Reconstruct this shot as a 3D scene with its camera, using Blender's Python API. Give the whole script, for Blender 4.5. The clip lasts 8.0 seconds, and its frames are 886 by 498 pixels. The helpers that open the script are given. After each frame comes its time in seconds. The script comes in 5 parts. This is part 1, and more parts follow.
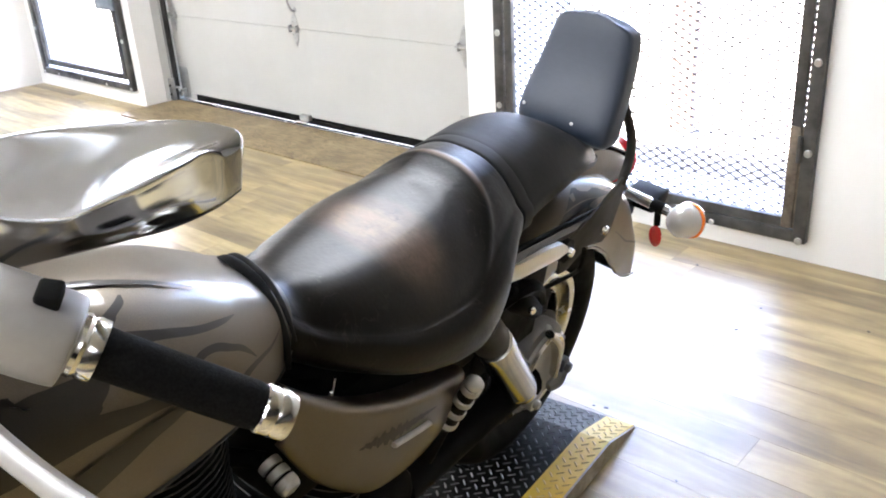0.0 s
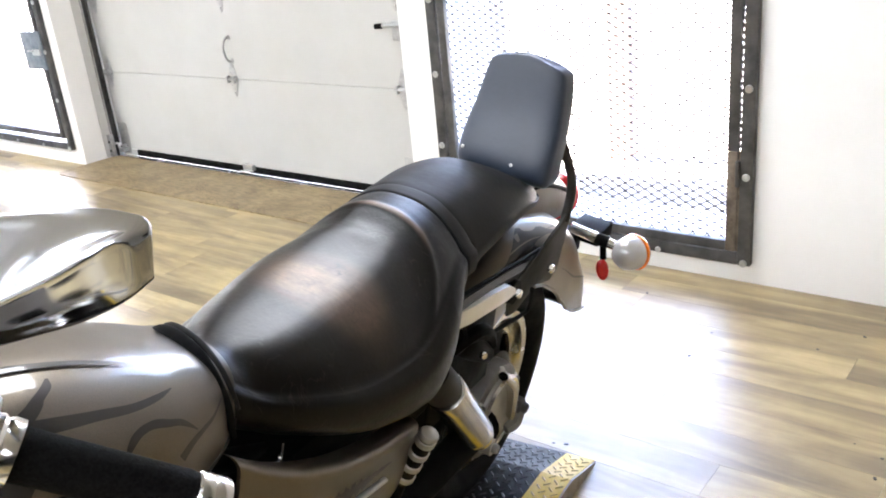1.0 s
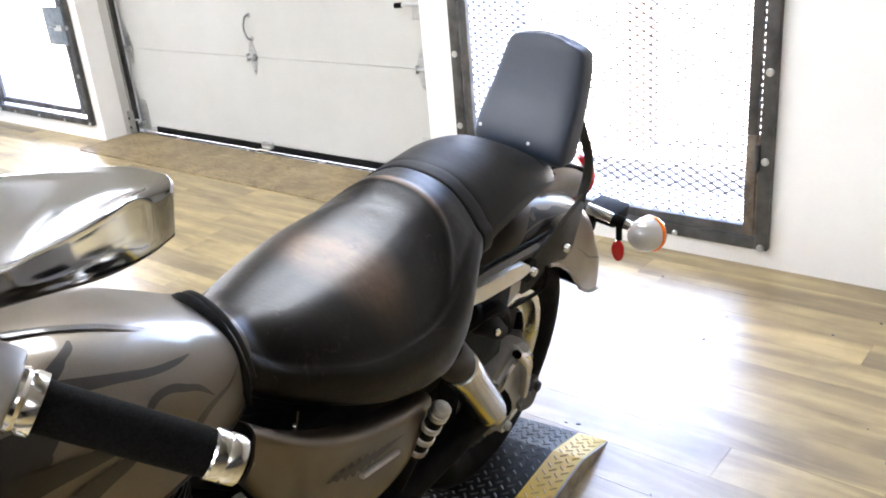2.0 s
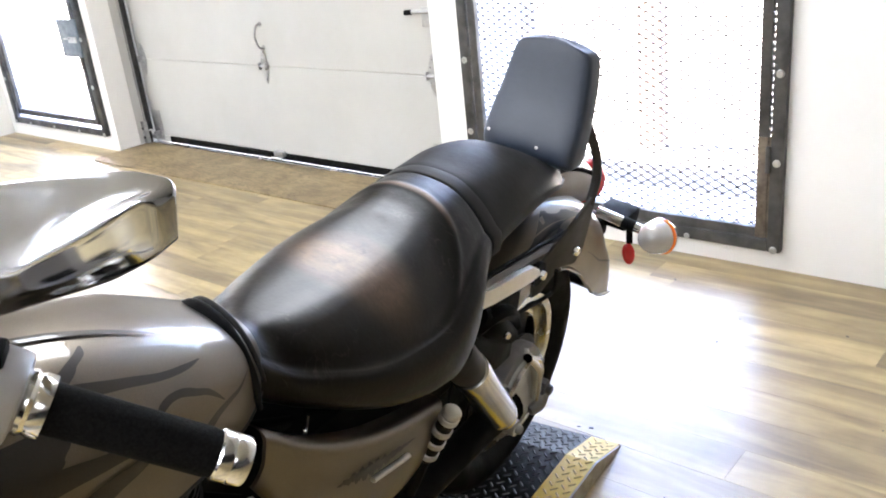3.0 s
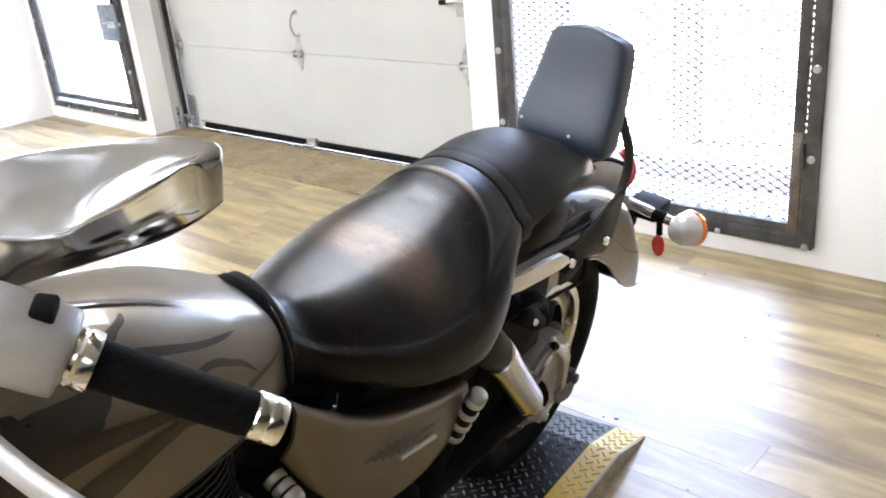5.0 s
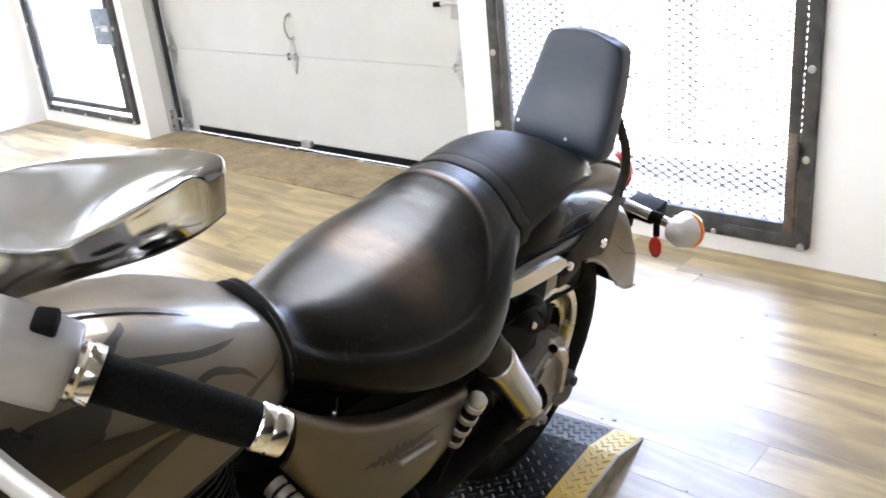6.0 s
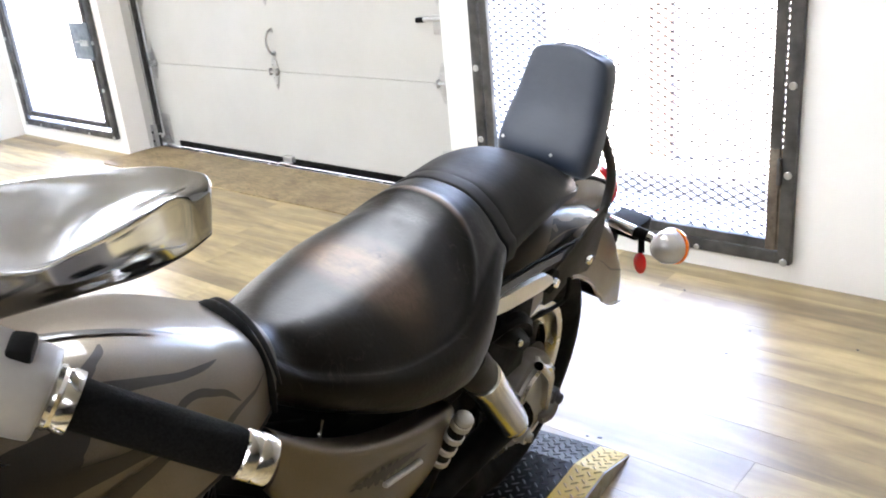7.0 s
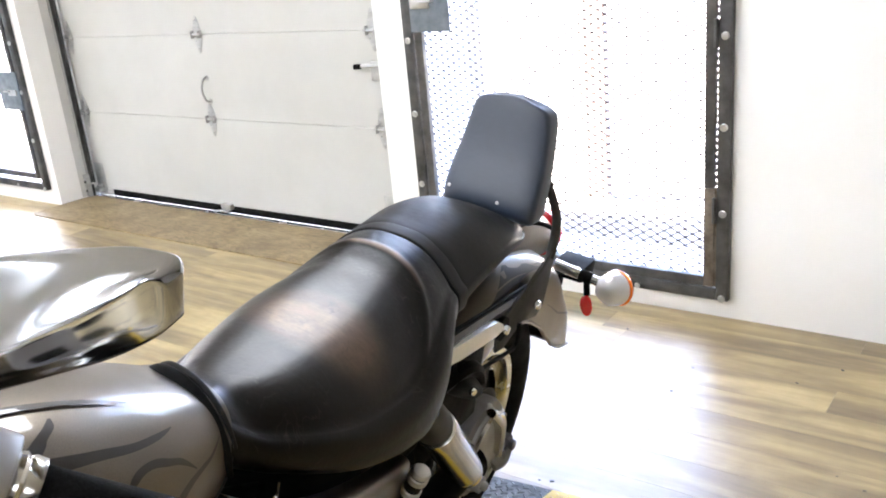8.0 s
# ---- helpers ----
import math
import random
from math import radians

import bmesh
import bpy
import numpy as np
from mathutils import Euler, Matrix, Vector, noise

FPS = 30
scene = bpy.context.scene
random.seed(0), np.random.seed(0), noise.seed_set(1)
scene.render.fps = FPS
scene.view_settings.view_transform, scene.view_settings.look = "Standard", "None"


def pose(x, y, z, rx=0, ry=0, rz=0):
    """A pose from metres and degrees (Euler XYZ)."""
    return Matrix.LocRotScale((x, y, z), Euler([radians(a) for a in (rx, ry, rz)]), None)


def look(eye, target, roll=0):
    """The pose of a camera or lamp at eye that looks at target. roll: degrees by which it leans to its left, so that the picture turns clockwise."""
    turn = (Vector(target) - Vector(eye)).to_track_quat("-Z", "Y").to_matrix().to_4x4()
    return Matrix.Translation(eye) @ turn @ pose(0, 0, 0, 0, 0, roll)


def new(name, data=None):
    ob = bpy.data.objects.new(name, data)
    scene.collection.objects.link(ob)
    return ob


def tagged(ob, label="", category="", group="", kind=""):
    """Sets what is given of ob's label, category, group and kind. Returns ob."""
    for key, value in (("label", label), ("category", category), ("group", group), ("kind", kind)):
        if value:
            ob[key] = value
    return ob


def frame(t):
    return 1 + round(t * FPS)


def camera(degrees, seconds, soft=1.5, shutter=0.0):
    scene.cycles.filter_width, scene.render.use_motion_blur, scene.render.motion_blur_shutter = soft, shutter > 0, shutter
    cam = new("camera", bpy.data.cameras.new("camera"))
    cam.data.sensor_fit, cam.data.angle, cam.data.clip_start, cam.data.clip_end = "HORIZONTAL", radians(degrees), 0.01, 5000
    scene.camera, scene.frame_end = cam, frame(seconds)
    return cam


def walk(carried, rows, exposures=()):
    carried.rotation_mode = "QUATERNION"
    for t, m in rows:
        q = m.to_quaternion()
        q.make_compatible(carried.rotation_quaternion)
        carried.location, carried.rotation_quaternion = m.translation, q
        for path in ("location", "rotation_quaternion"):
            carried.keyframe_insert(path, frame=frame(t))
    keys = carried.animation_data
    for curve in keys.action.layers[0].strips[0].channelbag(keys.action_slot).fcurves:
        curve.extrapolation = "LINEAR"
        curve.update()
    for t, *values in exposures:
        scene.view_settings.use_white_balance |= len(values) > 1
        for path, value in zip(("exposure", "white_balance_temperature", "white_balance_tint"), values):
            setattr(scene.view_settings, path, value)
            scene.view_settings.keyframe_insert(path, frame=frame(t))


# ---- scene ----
cam = camera(53.6, 8.0, soft=1.9)
PATH = [
    (0, (3.3598, -3.1846, 1.4769), (2.1133, -1.8407, 0.6768), -3.46),
    (0.5, (3.3595, -3.1640, 1.4805), (2.1660, -1.7587, 0.7055), -4.10),
    (1, (3.3593, -3.1554, 1.4895), (2.1773, -1.7169, 0.7591), -5.66),
    (1.5, (3.3612, -3.1654, 1.4821), (2.1611, -1.7496, 0.7370), -5.08),
    (1.7, (3.3638, -3.1655, 1.4818), (2.1626, -1.7613, 0.7167), -5.05),
    (3, (3.3804, -3.1662, 1.4800), (2.1484, -1.7790, 0.7332), -6.15),
    (3.5, (3.3829, -3.1683, 1.4774), (2.1487, -1.7859, 0.7253), -6.26),
    (4, (3.3852, -3.1745, 1.4725), (2.1452, -1.8072, 0.7027), -5.65),
    (4.5, (3.3921, -3.1801, 1.4723), (2.1290, -1.8282, 0.7128), -5.61),
    (4.7, (3.3925, -3.1858, 1.4724), (2.1147, -1.8460, 0.7160), -5.58),
    (5.8, (3.3854, -3.1858, 1.4772), (2.1101, -1.8436, 0.7209), -5.35),
    (6, (3.3841, -3.1858, 1.4781), (2.1144, -1.8378, 0.7227), -5.82),
    (6.5, (3.3715, -3.1760, 1.4729), (2.1189, -1.8075, 0.7259), -5.52),
    (7, (3.3665, -3.1775, 1.4761), (2.1229, -1.7906, 0.7482), -5.39),
    (7.5, (3.3710, -3.1749, 1.4909), (2.1689, -1.7266, 0.8145), -6.28),
    (8, (3.3457, -3.1841, 1.4960), (2.1985, -1.6823, 0.8415), -5.37),
]
walk(cam, [(t, look(eye, target, roll)) for t, eye, target, roll in PATH], [(0.0, 6.06, 6050, 12), (8.0, 6.06, 6050, 12)])

# ---- world and light ----
world = bpy.data.worlds.new("world")
scene.world = world
world.use_nodes = True
wn = world.node_tree.nodes
sky = wn.new("ShaderNodeTexSky")
sky.sky_type, sky.sun_disc = "NISHITA", False
sky.sun_elevation, sky.sun_rotation = radians(45), radians(-102)
sky.dust_density, sky.air_density, sky.ozone_density = 5.0, 0.7, 0.4
world.node_tree.links.new(sky.outputs[0], wn["Background"].inputs[0])
wn["Background"].inputs[1].default_value = 0.15

sun = new("sun", bpy.data.lights.new("sun", "SUN"))
sun.data.energy, sun.data.angle, sun.data.color = 5.0, radians(0.6), (1.0, 0.95, 0.88)
sun.matrix_world = look((-38, -8.1, 40), (0, 0, 0))



# ---- materials ----
def mat(name, color=(0.5, 0.5, 0.5), rough=0.5, metal=0.0, coat=0.0, spec=0.5):
    m = bpy.data.materials.new(name)
    m.use_nodes = True
    b = m.node_tree.nodes["Principled BSDF"]
    b.inputs["Base Color"].default_value = (*color, 1)
    b.inputs["Roughness"].default_value = rough
    b.inputs["Metallic"].default_value = metal
    b.inputs["Coat Weight"].default_value = coat
    b.inputs["Coat Roughness"].default_value = 0.04
    b.inputs["Specular IOR Level"].default_value = spec
    return m


def node(m, kind, **inputs):
    n = m.node_tree.nodes.new(kind)
    for k, v in inputs.items():
        n.inputs[k.replace("_", " ")].default_value = v
    return n


def join(m, a, b):
    m.node_tree.links.new(a, b)


def bsdf(m):
    return m.node_tree.nodes["Principled BSDF"]


def coords(m, scale=(1, 1, 1), kind="Object"):
    c = m.node_tree.nodes.new("ShaderNodeTexCoord")
    mp = m.node_tree.nodes.new("ShaderNodeMapping")
    mp.inputs["Scale"].default_value = scale
    join(m, c.outputs[kind], mp.inputs["Vector"])
    return mp.outputs[0]


def ramp(m, fac, stops):
    r = m.node_tree.nodes.new("ShaderNodeValToRGB")
    el = r.color_ramp.elements
    while len(el) < len(stops):
        el.new(0.5)
    for e, (p, c) in zip(el, stops):
        e.position, e.color = p, (*c, 1) if len(c) == 3 else c
    join(m, fac, r.inputs[0])
    return r.outputs[0]


def noise_of(m, vec, scale, detail=4, rough=0.55, distort=0.0):
    n = node(m, "ShaderNodeTexNoise", Scale=scale, Detail=detail, Roughness=rough, Distortion=distort)
    join(m, vec, n.inputs["Vector"])
    return n.outputs["Fac"]


def bump(m, height, strength=0.2, dist=0.002, base=None):
    b = node(m, "ShaderNodeBump", Strength=strength, Distance=dist)
    join(m, height, b.inputs["Height"])
    if base is not None:
        join(m, base, b.inputs["Normal"])
    join(m, b.outputs[0], bsdf(m).inputs["Normal"])
    return b.outputs[0]


def mottled(name, dark, light, rough=(0.4, 0.6), scale=6.0, fine=120.0, metal=0.0, coat=0.0, depth=0.001, strength=0.15, spec=0.5):
    """Paint or metal with soft blotches, fine grain and uneven gloss."""
    m = mat(name, light, rough[0], metal, coat, spec)
    v = coords(m)
    big = noise_of(m, v, scale, 5, 0.6)
    small = noise_of(m, v, fine, 3, 0.6)
    join(m, ramp(m, big, [(0.3, dark), (0.7, light)]), bsdf(m).inputs["Base Color"])
    join(m, ramp(m, big, [(0.3, (rough[1],) * 3), (0.7, (rough[0],) * 3)]), bsdf(m).inputs["Roughness"])
    bump(m, small, strength, depth)
    return m


M_WALL = mottled("white_wall_paint", (0.82, 0.805, 0.785), (0.88, 0.87, 0.85), (0.5, 0.65), 1.3, 90, depth=0.0008, strength=0.25)
M_WALL_UNSEEN = mottled("unseen_wall_dark", (0.05, 0.05, 0.05), (0.075, 0.073, 0.07), (0.5, 0.65), 1.3, 90)
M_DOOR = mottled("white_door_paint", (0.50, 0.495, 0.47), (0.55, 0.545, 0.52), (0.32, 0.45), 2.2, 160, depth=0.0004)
M_CEIL = mottled("ceiling_paint", (0.50, 0.50, 0.49), (0.58, 0.58, 0.57), (0.7, 0.8), 1.0, 40)
M_STEEL_DARK = mottled("dark_bare_steel", (0.05, 0.05, 0.05), (0.12, 0.12, 0.118), (0.4, 0.6), 9, 200, metal=0.6)
M_RUST = mottled("rusty_steel", (0.085, 0.066, 0.050), (0.20, 0.165, 0.125), (0.5, 0.75), 22, 200, metal=0.4)
M_GALV = mottled("galvanised_steel", (0.38, 0.38, 0.375), (0.55, 0.55, 0.54), (0.32, 0.5), 20, 300, metal=0.85)
M_CHROME = mat("chrome", (0.82, 0.82, 0.82), 0.06, 1.0)
M_MIRROR = mottled("dulled_chrome", (0.44, 0.455, 0.485), (0.50, 0.515, 0.545), (0.10, 0.15), 12, 200, metal=1.0, depth=0.0001)
M_CHROME_SOFT = mottled("worn_chrome", (0.62, 0.61, 0.59), (0.78, 0.77, 0.75), (0.12, 0.22), 12, 200, metal=1.0, depth=0.0002)
M_ALU = mottled("cast_aluminium", (0.42, 0.41, 0.39), (0.6, 0.59, 0.57), (0.32, 0.48), 18, 260, metal=0.9)
M_ALU_POLISH = mottled("polished_aluminium", (0.6, 0.58, 0.54), (0.76, 0.74, 0.7), (0.16, 0.3), 9, 200, metal=1.0, depth=0.0003)
M_BLACK = mottled("black_paint", (0.002, 0.002, 0.002), (0.005, 0.005, 0.005), (0.5, 0.7), 12, 200, spec=0.05)
M_RUBBER = mottled("black_rubber", (0.003, 0.003, 0.003), (0.008, 0.008, 0.0075), (0.6, 0.8), 20, 300, spec=0.1)
M_RED = mat("red_lens", (0.75, 0.02, 0.025), 0.12, 0, 0.6)
M_AMBER = mat("amber_lens", (0.9, 0.2, 0.02), 0.15, 0, 0.5)
M_BRACKET = mottled("grey_painted_bracket", (0.034, 0.032, 0.029), (0.052, 0.049, 0.044), (0.55, 0.65), 15, 220, spec=0.15)


def calc(m, operation, a, b):
    """One step of arithmetic; a and b are sockets or numbers."""
    n = node(m, "ShaderNodeMath")
    n.operation = operation
    for i, k in enumerate((a, b)):
        if isinstance(k, (int, float)):
            n.inputs[i].default_value = k
        else:
            join(m, k, n.inputs[i])
    return n.outputs[0]


def leather(name, base, worn, spec):
    """Black hide: fine grain, long scratches, soft dents; brown wear and painted coppery sheen where the rider sits."""
    m = mat(name, base, 0.36, 0, 0, spec)
    v = coords(m)
    grain = m.node_tree.nodes.new("ShaderNodeTexVoronoi")
    grain.inputs["Scale"].default_value = 150
    join(m, v, grain.inputs["Vector"])
    blotch = noise_of(m, v, 16, 6, 0.65, 0.6)
    scratch = noise_of(m, coords(m, (260, 30, 60)), 1.0, 5, 0.75, 0.4)
    across = noise_of(m, coords(m, (40, 260, 60)), 1.0, 5, 0.75, 0.4)
    nick = noise_of(m, coords(m, (26, 9, 14)), 1.0, 3, 0.5, 0.9)
    nicks = ramp(m, nick, [(0.488, (0,) * 3), (0.5, (1,) * 3), (0.512, (0,) * 3)])
    where = ramp(m, noise_of(m, v, 22, 3), [(0.46, (0,) * 3), (0.62, (1,) * 3)])
    color = ramp(m, blotch, [(0.3, tuple(c * (0.7 if worn else 0.93) for c in base)), (0.8, tuple(c * (1.7 if worn else 1.1) for c in base))])
    if worn:
        apart = node(m, "ShaderNodeSeparateXYZ")
        join(m, v, apart.inputs[0])

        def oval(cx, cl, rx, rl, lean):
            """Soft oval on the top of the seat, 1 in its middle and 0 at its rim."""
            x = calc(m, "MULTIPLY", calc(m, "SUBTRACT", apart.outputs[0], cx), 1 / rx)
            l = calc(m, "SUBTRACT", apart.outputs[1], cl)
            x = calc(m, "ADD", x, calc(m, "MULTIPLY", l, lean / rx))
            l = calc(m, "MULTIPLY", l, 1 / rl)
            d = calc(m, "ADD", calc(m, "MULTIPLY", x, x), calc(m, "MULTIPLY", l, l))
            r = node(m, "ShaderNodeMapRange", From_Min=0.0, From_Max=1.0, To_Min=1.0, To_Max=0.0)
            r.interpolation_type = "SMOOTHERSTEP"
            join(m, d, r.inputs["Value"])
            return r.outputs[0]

        # Brown wear, with the seat's coppery sheen painted into the same ovals.
        sat_sheen = calc(m, "ADD", calc(m, "MULTIPLY", oval(0.645, 0.035, 0.085, 0.155, 0.0), 0.42), calc(m, "MULTIPLY", oval(0.652, 0.012, 0.055, 0.085, 0.05), 0.58))
        # Worn rear ridge, its highlight line painted in as well.
        behind = calc(m, "SUBTRACT", apart.outputs[0], calc(m, "MULTIPLY", calc(m, "MULTIPLY", apart.outputs[1], apart.outputs[1]), 1.57))
        edge = node(m, "ShaderNodeMapRange", From_Min=0.0, From_Max=0.011, To_Min=1.0, To_Max=0.0)
        edge.interpolation_type = "SMOOTHSTEP"
        join(m, calc(m, "ABSOLUTE", calc(m, "SUBTRACT", behind, 0.438), 0.0), edge.inputs["Value"])
        ends = node(m, "ShaderNodeMapRange", From_Min=0.03, From_Max=0.105, To_Min=0.9, To_Max=0.0)
        join(m, calc(m, "ABSOLUTE", calc(m, "SUBTRACT", apart.outputs[1], 0.02), 0.0), ends.inputs["Value"])
        rubbed_glint = calc(m, "MULTIPLY", edge.outputs[0], ends.outputs[0])
        streak = ramp(m, scratch, [(0.30, (0.62,) * 3), (0.70, (1.0,) * 3)])
        cloud = ramp(m, noise_of(m, v, 26, 5, 0.6, 0.3), [(0.25, (0.5,) * 3), (0.75, (1.0,) * 3)])
        both = calc(m, "MULTIPLY", calc(m, "MULTIPLY", calc(m, "MAXIMUM", sat_sheen, rubbed_glint), streak), cloud)
        polished = calc(m, "MAXIMUM", oval(0.655, 0.01, 0.245, 0.24, 0.0), rubbed_glint)
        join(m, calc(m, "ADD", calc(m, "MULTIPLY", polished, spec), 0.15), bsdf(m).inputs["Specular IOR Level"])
        mix = node(m, "ShaderNodeMix")
        mix.data_type = "RGBA"
        mix.inputs["B"].default_value = (0.31, 0.205, 0.138, 1)
        join(m, both, mix.inputs["Factor"])
        join(m, color, mix.inputs["A"])
        color = mix.outputs["Result"]
    if worn:
        thin = node(m, "ShaderNodeMath")
        thin.operation = "MULTIPLY"
        join(m, nicks, thin.inputs[0])
        join(m, where, thin.inputs[1])
        grey = node(m, "ShaderNodeMix")
        grey.data_type = "RGBA"
        grey.inputs["B"].default_value = (0.024, 0.021, 0.0185, 1)
        join(m, thin.outputs[0], grey.inputs["Factor"])
        join(m, color, grey.inputs["A"])
        color = grey.outputs["Result"]
    join(m, color, bsdf(m).inputs["Base Color"])
    join(m, ramp(m, scratch, [(0.3, (0.29 if worn else 0.44,) * 3), (0.7, (0.44 if worn else 0.58,) * 3)]), bsdf(m).inputs["Roughness"])
    b = bump(m, grain.outputs["Distance"], 0.17 if worn else 0.10, 0.0008)
    b = bump(m, scratch, 0.22 if worn else 0.06, 0.0007, b)
    b = bump(m, across, 0.16 if worn else 0.05, 0.0007, b)
    bump(m, blotch, 0.25, 0.002, b)
    return m


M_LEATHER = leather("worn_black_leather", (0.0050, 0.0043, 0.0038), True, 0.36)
M_VINYL = leather("black_vinyl", (0.017, 0.0165, 0.016), False, 0.14)
# Blue base and sheen imitate the window's haze over the backrest.
M_BACK = leather("blue_hazed_vinyl", (0.022, 0.031, 0.050), False, 0.6)
bsdf(M_BACK).inputs["Sheen Weight"].default_value = 0.35
bsdf(M_BACK).inputs["Sheen Roughness"].default_value = 0.35
bsdf(M_BACK).inputs["Sheen Tint"].default_value = (0.75, 0.85, 1.0, 1)


def paint(name, color):
    m = mat(name, color, 0.40, 0.68, 0.48)
    v = coords(m)
    flake = noise_of(m, v, 900, 2, 0.7)
    mixed = ramp(m, flake, [(0.3, tuple(c * 0.82 for c in color)), (0.7, tuple(min(1, c * 1.15) for c in color))])
    join(m, mixed, bsdf(m).inputs["Base Color"])
    dust = noise_of(m, v, 9, 5)
    join(m, ramp(m, dust, [(0.3, (0.35,) * 3), (0.7, (0.44,) * 3)]), bsdf(m).inputs["Roughness"])
    return m


M_PAINT = paint("pewter_metallic_paint", (0.130, 0.106, 0.077))
M_FLAME = paint("dark_flame_paint", (0.028, 0.024, 0.019))


def plank_material():
    m = mat("vinyl_plank", (0.4, 0.3, 0.17), 0.4, spec=1.0)
    info = m.node_tree.nodes.new("ShaderNodeObjectInfo")
    geo = m.node_tree.nodes.new("ShaderNodeNewGeometry")
    mp = m.node_tree.nodes.new("ShaderNodeMapping")
    mp.inputs["Scale"].default_value = (0.75, 5.2, 1.0)
    c = m.node_tree.nodes.new("ShaderNodeTexCoord")
    shift = node(m, "ShaderNodeVectorMath")
    shift.operation = "MULTIPLY_ADD"
    shift.inputs[1].default_value = (37.0, 19.0, 5.0)
    both = node(m, "ShaderNodeMath")
    join(m, info.outputs["Random"], both.inputs[0])
    join(m, geo.outputs["Random Per Island"], both.inputs[1])
    join(m, both.outputs[0], shift.inputs[0])
    join(m, geo.outputs["Position"], shift.inputs[2])
    join(m, shift.outputs[0], mp.inputs["Vector"])
    streak = noise_of(m, mp.outputs[0], 1.35, 4, 0.5, 0.9)
    fine = noise_of(m, mp.outputs[0], 9.0, 5, 0.6, 0.2)
    wood = ramp(m, streak, [(0.30, (0.150, 0.114, 0.061)), (0.44, (0.248, 0.191, 0.100)), (0.56, (0.365, 0.286, 0.144)), (0.72, (0.450, 0.362, 0.190))])
    grey = ramp(m, fine, [(0.3, (0.62, 0.60, 0.57)), (0.65, (1.0, 1.0, 1.0))])
    mul = node(m, "ShaderNodeMix")
    mul.data_type, mul.blend_type = "RGBA", "MULTIPLY"
    mul.inputs["Factor"].default_value = 0.3
    join(m, wood, mul.inputs["A"])
    join(m, grey, mul.inputs["B"])
    spots = ramp(m, noise_of(m, shift.outputs[0], 6.0, 5, 0.6, 0.4), [(0.3, (0.74, 0.73, 0.72)), (0.6, (1.0, 1.0, 1.0)), (0.8, (1.1, 1.1, 1.08))])
    mul3 = node(m, "ShaderNodeMix")
    mul3.data_type, mul3.blend_type = "RGBA", "MULTIPLY"
    mul3.inputs["Factor"].default_value = 0.8
    join(m, mul.outputs["Result"], mul3.inputs["A"])
    join(m, spots, mul3.inputs["B"])
    tone = ramp(m, both.outputs[0], [(0.0, (0.64, 0.62, 0.60)), (0.3, (0.82, 0.81, 0.79)), (0.6, (0.97, 0.96, 0.92)), (1.0, (1.14, 1.12, 1.05))])
    mul2 = node(m, "ShaderNodeMix")
    mul2.data_type, mul2.blend_type = "RGBA", "MULTIPLY"
    mul2.inputs["Factor"].default_value = 1.0
    join(m, mul3.outputs["Result"], mul2.inputs["A"])
    join(m, tone, mul2.inputs["B"])
    join(m, mul2.outputs["Result"], bsdf(m).inputs["Base Color"])
    join(m, ramp(m, fine, [(0.3, (0.46,) * 3), (0.7, (0.33,) * 3)]), bsdf(m).inputs["Roughness"])
    bump(m, fine, 0.06, 0.0006)
    return m


M_PLANK = plank_material()
M_FOAM = mottled("black_foam_rubber", (0.003, 0.003, 0.003), (0.009, 0.0087, 0.0085), (0.75, 0.9), 420, 520, depth=0.0008, strength=0.5, spec=0.06)
M_CAST_DARK = mottled("dark_cast_aluminium", (0.18, 0.175, 0.165), (0.28, 0.27, 0.26), (0.45, 0.6), 14, 260, metal=0.4, depth=0.0005, strength=0.3)
M_SATIN = mottled("satin_chrome", (0.78, 0.77, 0.76), (0.88, 0.87, 0.86), (0.32, 0.44), 14, 240, metal=1.0, depth=0.0002)
M_SIGNAL = mottled("pale_silver_plastic", (0.62, 0.60, 0.58), (0.72, 0.70, 0.68), (0.18, 0.26), 16, 240, metal=0.25, coat=0.5, depth=0.0002)
M_CAST = mottled("matte_cast_aluminium", (0.44, 0.43, 0.41), (0.58, 0.57, 0.55), (0.42, 0.58), 14, 260, metal=0.4, depth=0.0005, strength=0.3)
M_SILVER = mottled("silver_paint", (0.30, 0.282, 0.26), (0.37, 0.35, 0.327), (0.3, 0.42), 18, 260, metal=0.1, depth=0.0003)
M_SILL = mottled("brown_plywood", (0.19, 0.140, 0.070), (0.34, 0.262, 0.140), (0.42, 0.55), 8, 70)


def plywood_material():
    """Rotary-cut veneer: long wandering figure, knots of darker grain and scuffed dirt."""
    m = mat("worn_plywood", (0.3, 0.22, 0.12), 0.45)
    figure = noise_of(m, coords(m, (0.9, 5.0, 1.0)), 2.2, 5, 0.6, 2.2)
    rings = node(m, "ShaderNodeMath")
    rings.operation = "PINGPONG"
    rings.inputs[1].default_value = 0.07
    join(m, figure, rings.inputs[0])
    lines = ramp(m, rings.outputs[0], [(0.0, (0.20, 0.142, 0.066)), (0.03, (0.30, 0.225, 0.112)), (0.07, (0.36, 0.275, 0.145))])
    dirt = ramp(m, noise_of(m, coords(m), 5.0, 6, 0.65, 0.5), [(0.36, (0.55, 0.54, 0.53)), (0.62, (1.0, 1.0, 1.0))])
    mul = node(m, "ShaderNodeMix")
    mul.data_type, mul.blend_type = "RGBA", "MULTIPLY"
    mul.inputs["Factor"].default_value = 0.85
    join(m, lines, mul.inputs["A"])
    join(m, dirt, mul.inputs["B"])
    join(m, mul.outputs["Result"], bsdf(m).inputs["Base Color"])
    bump(m, figure, 0.1, 0.001)
    return m


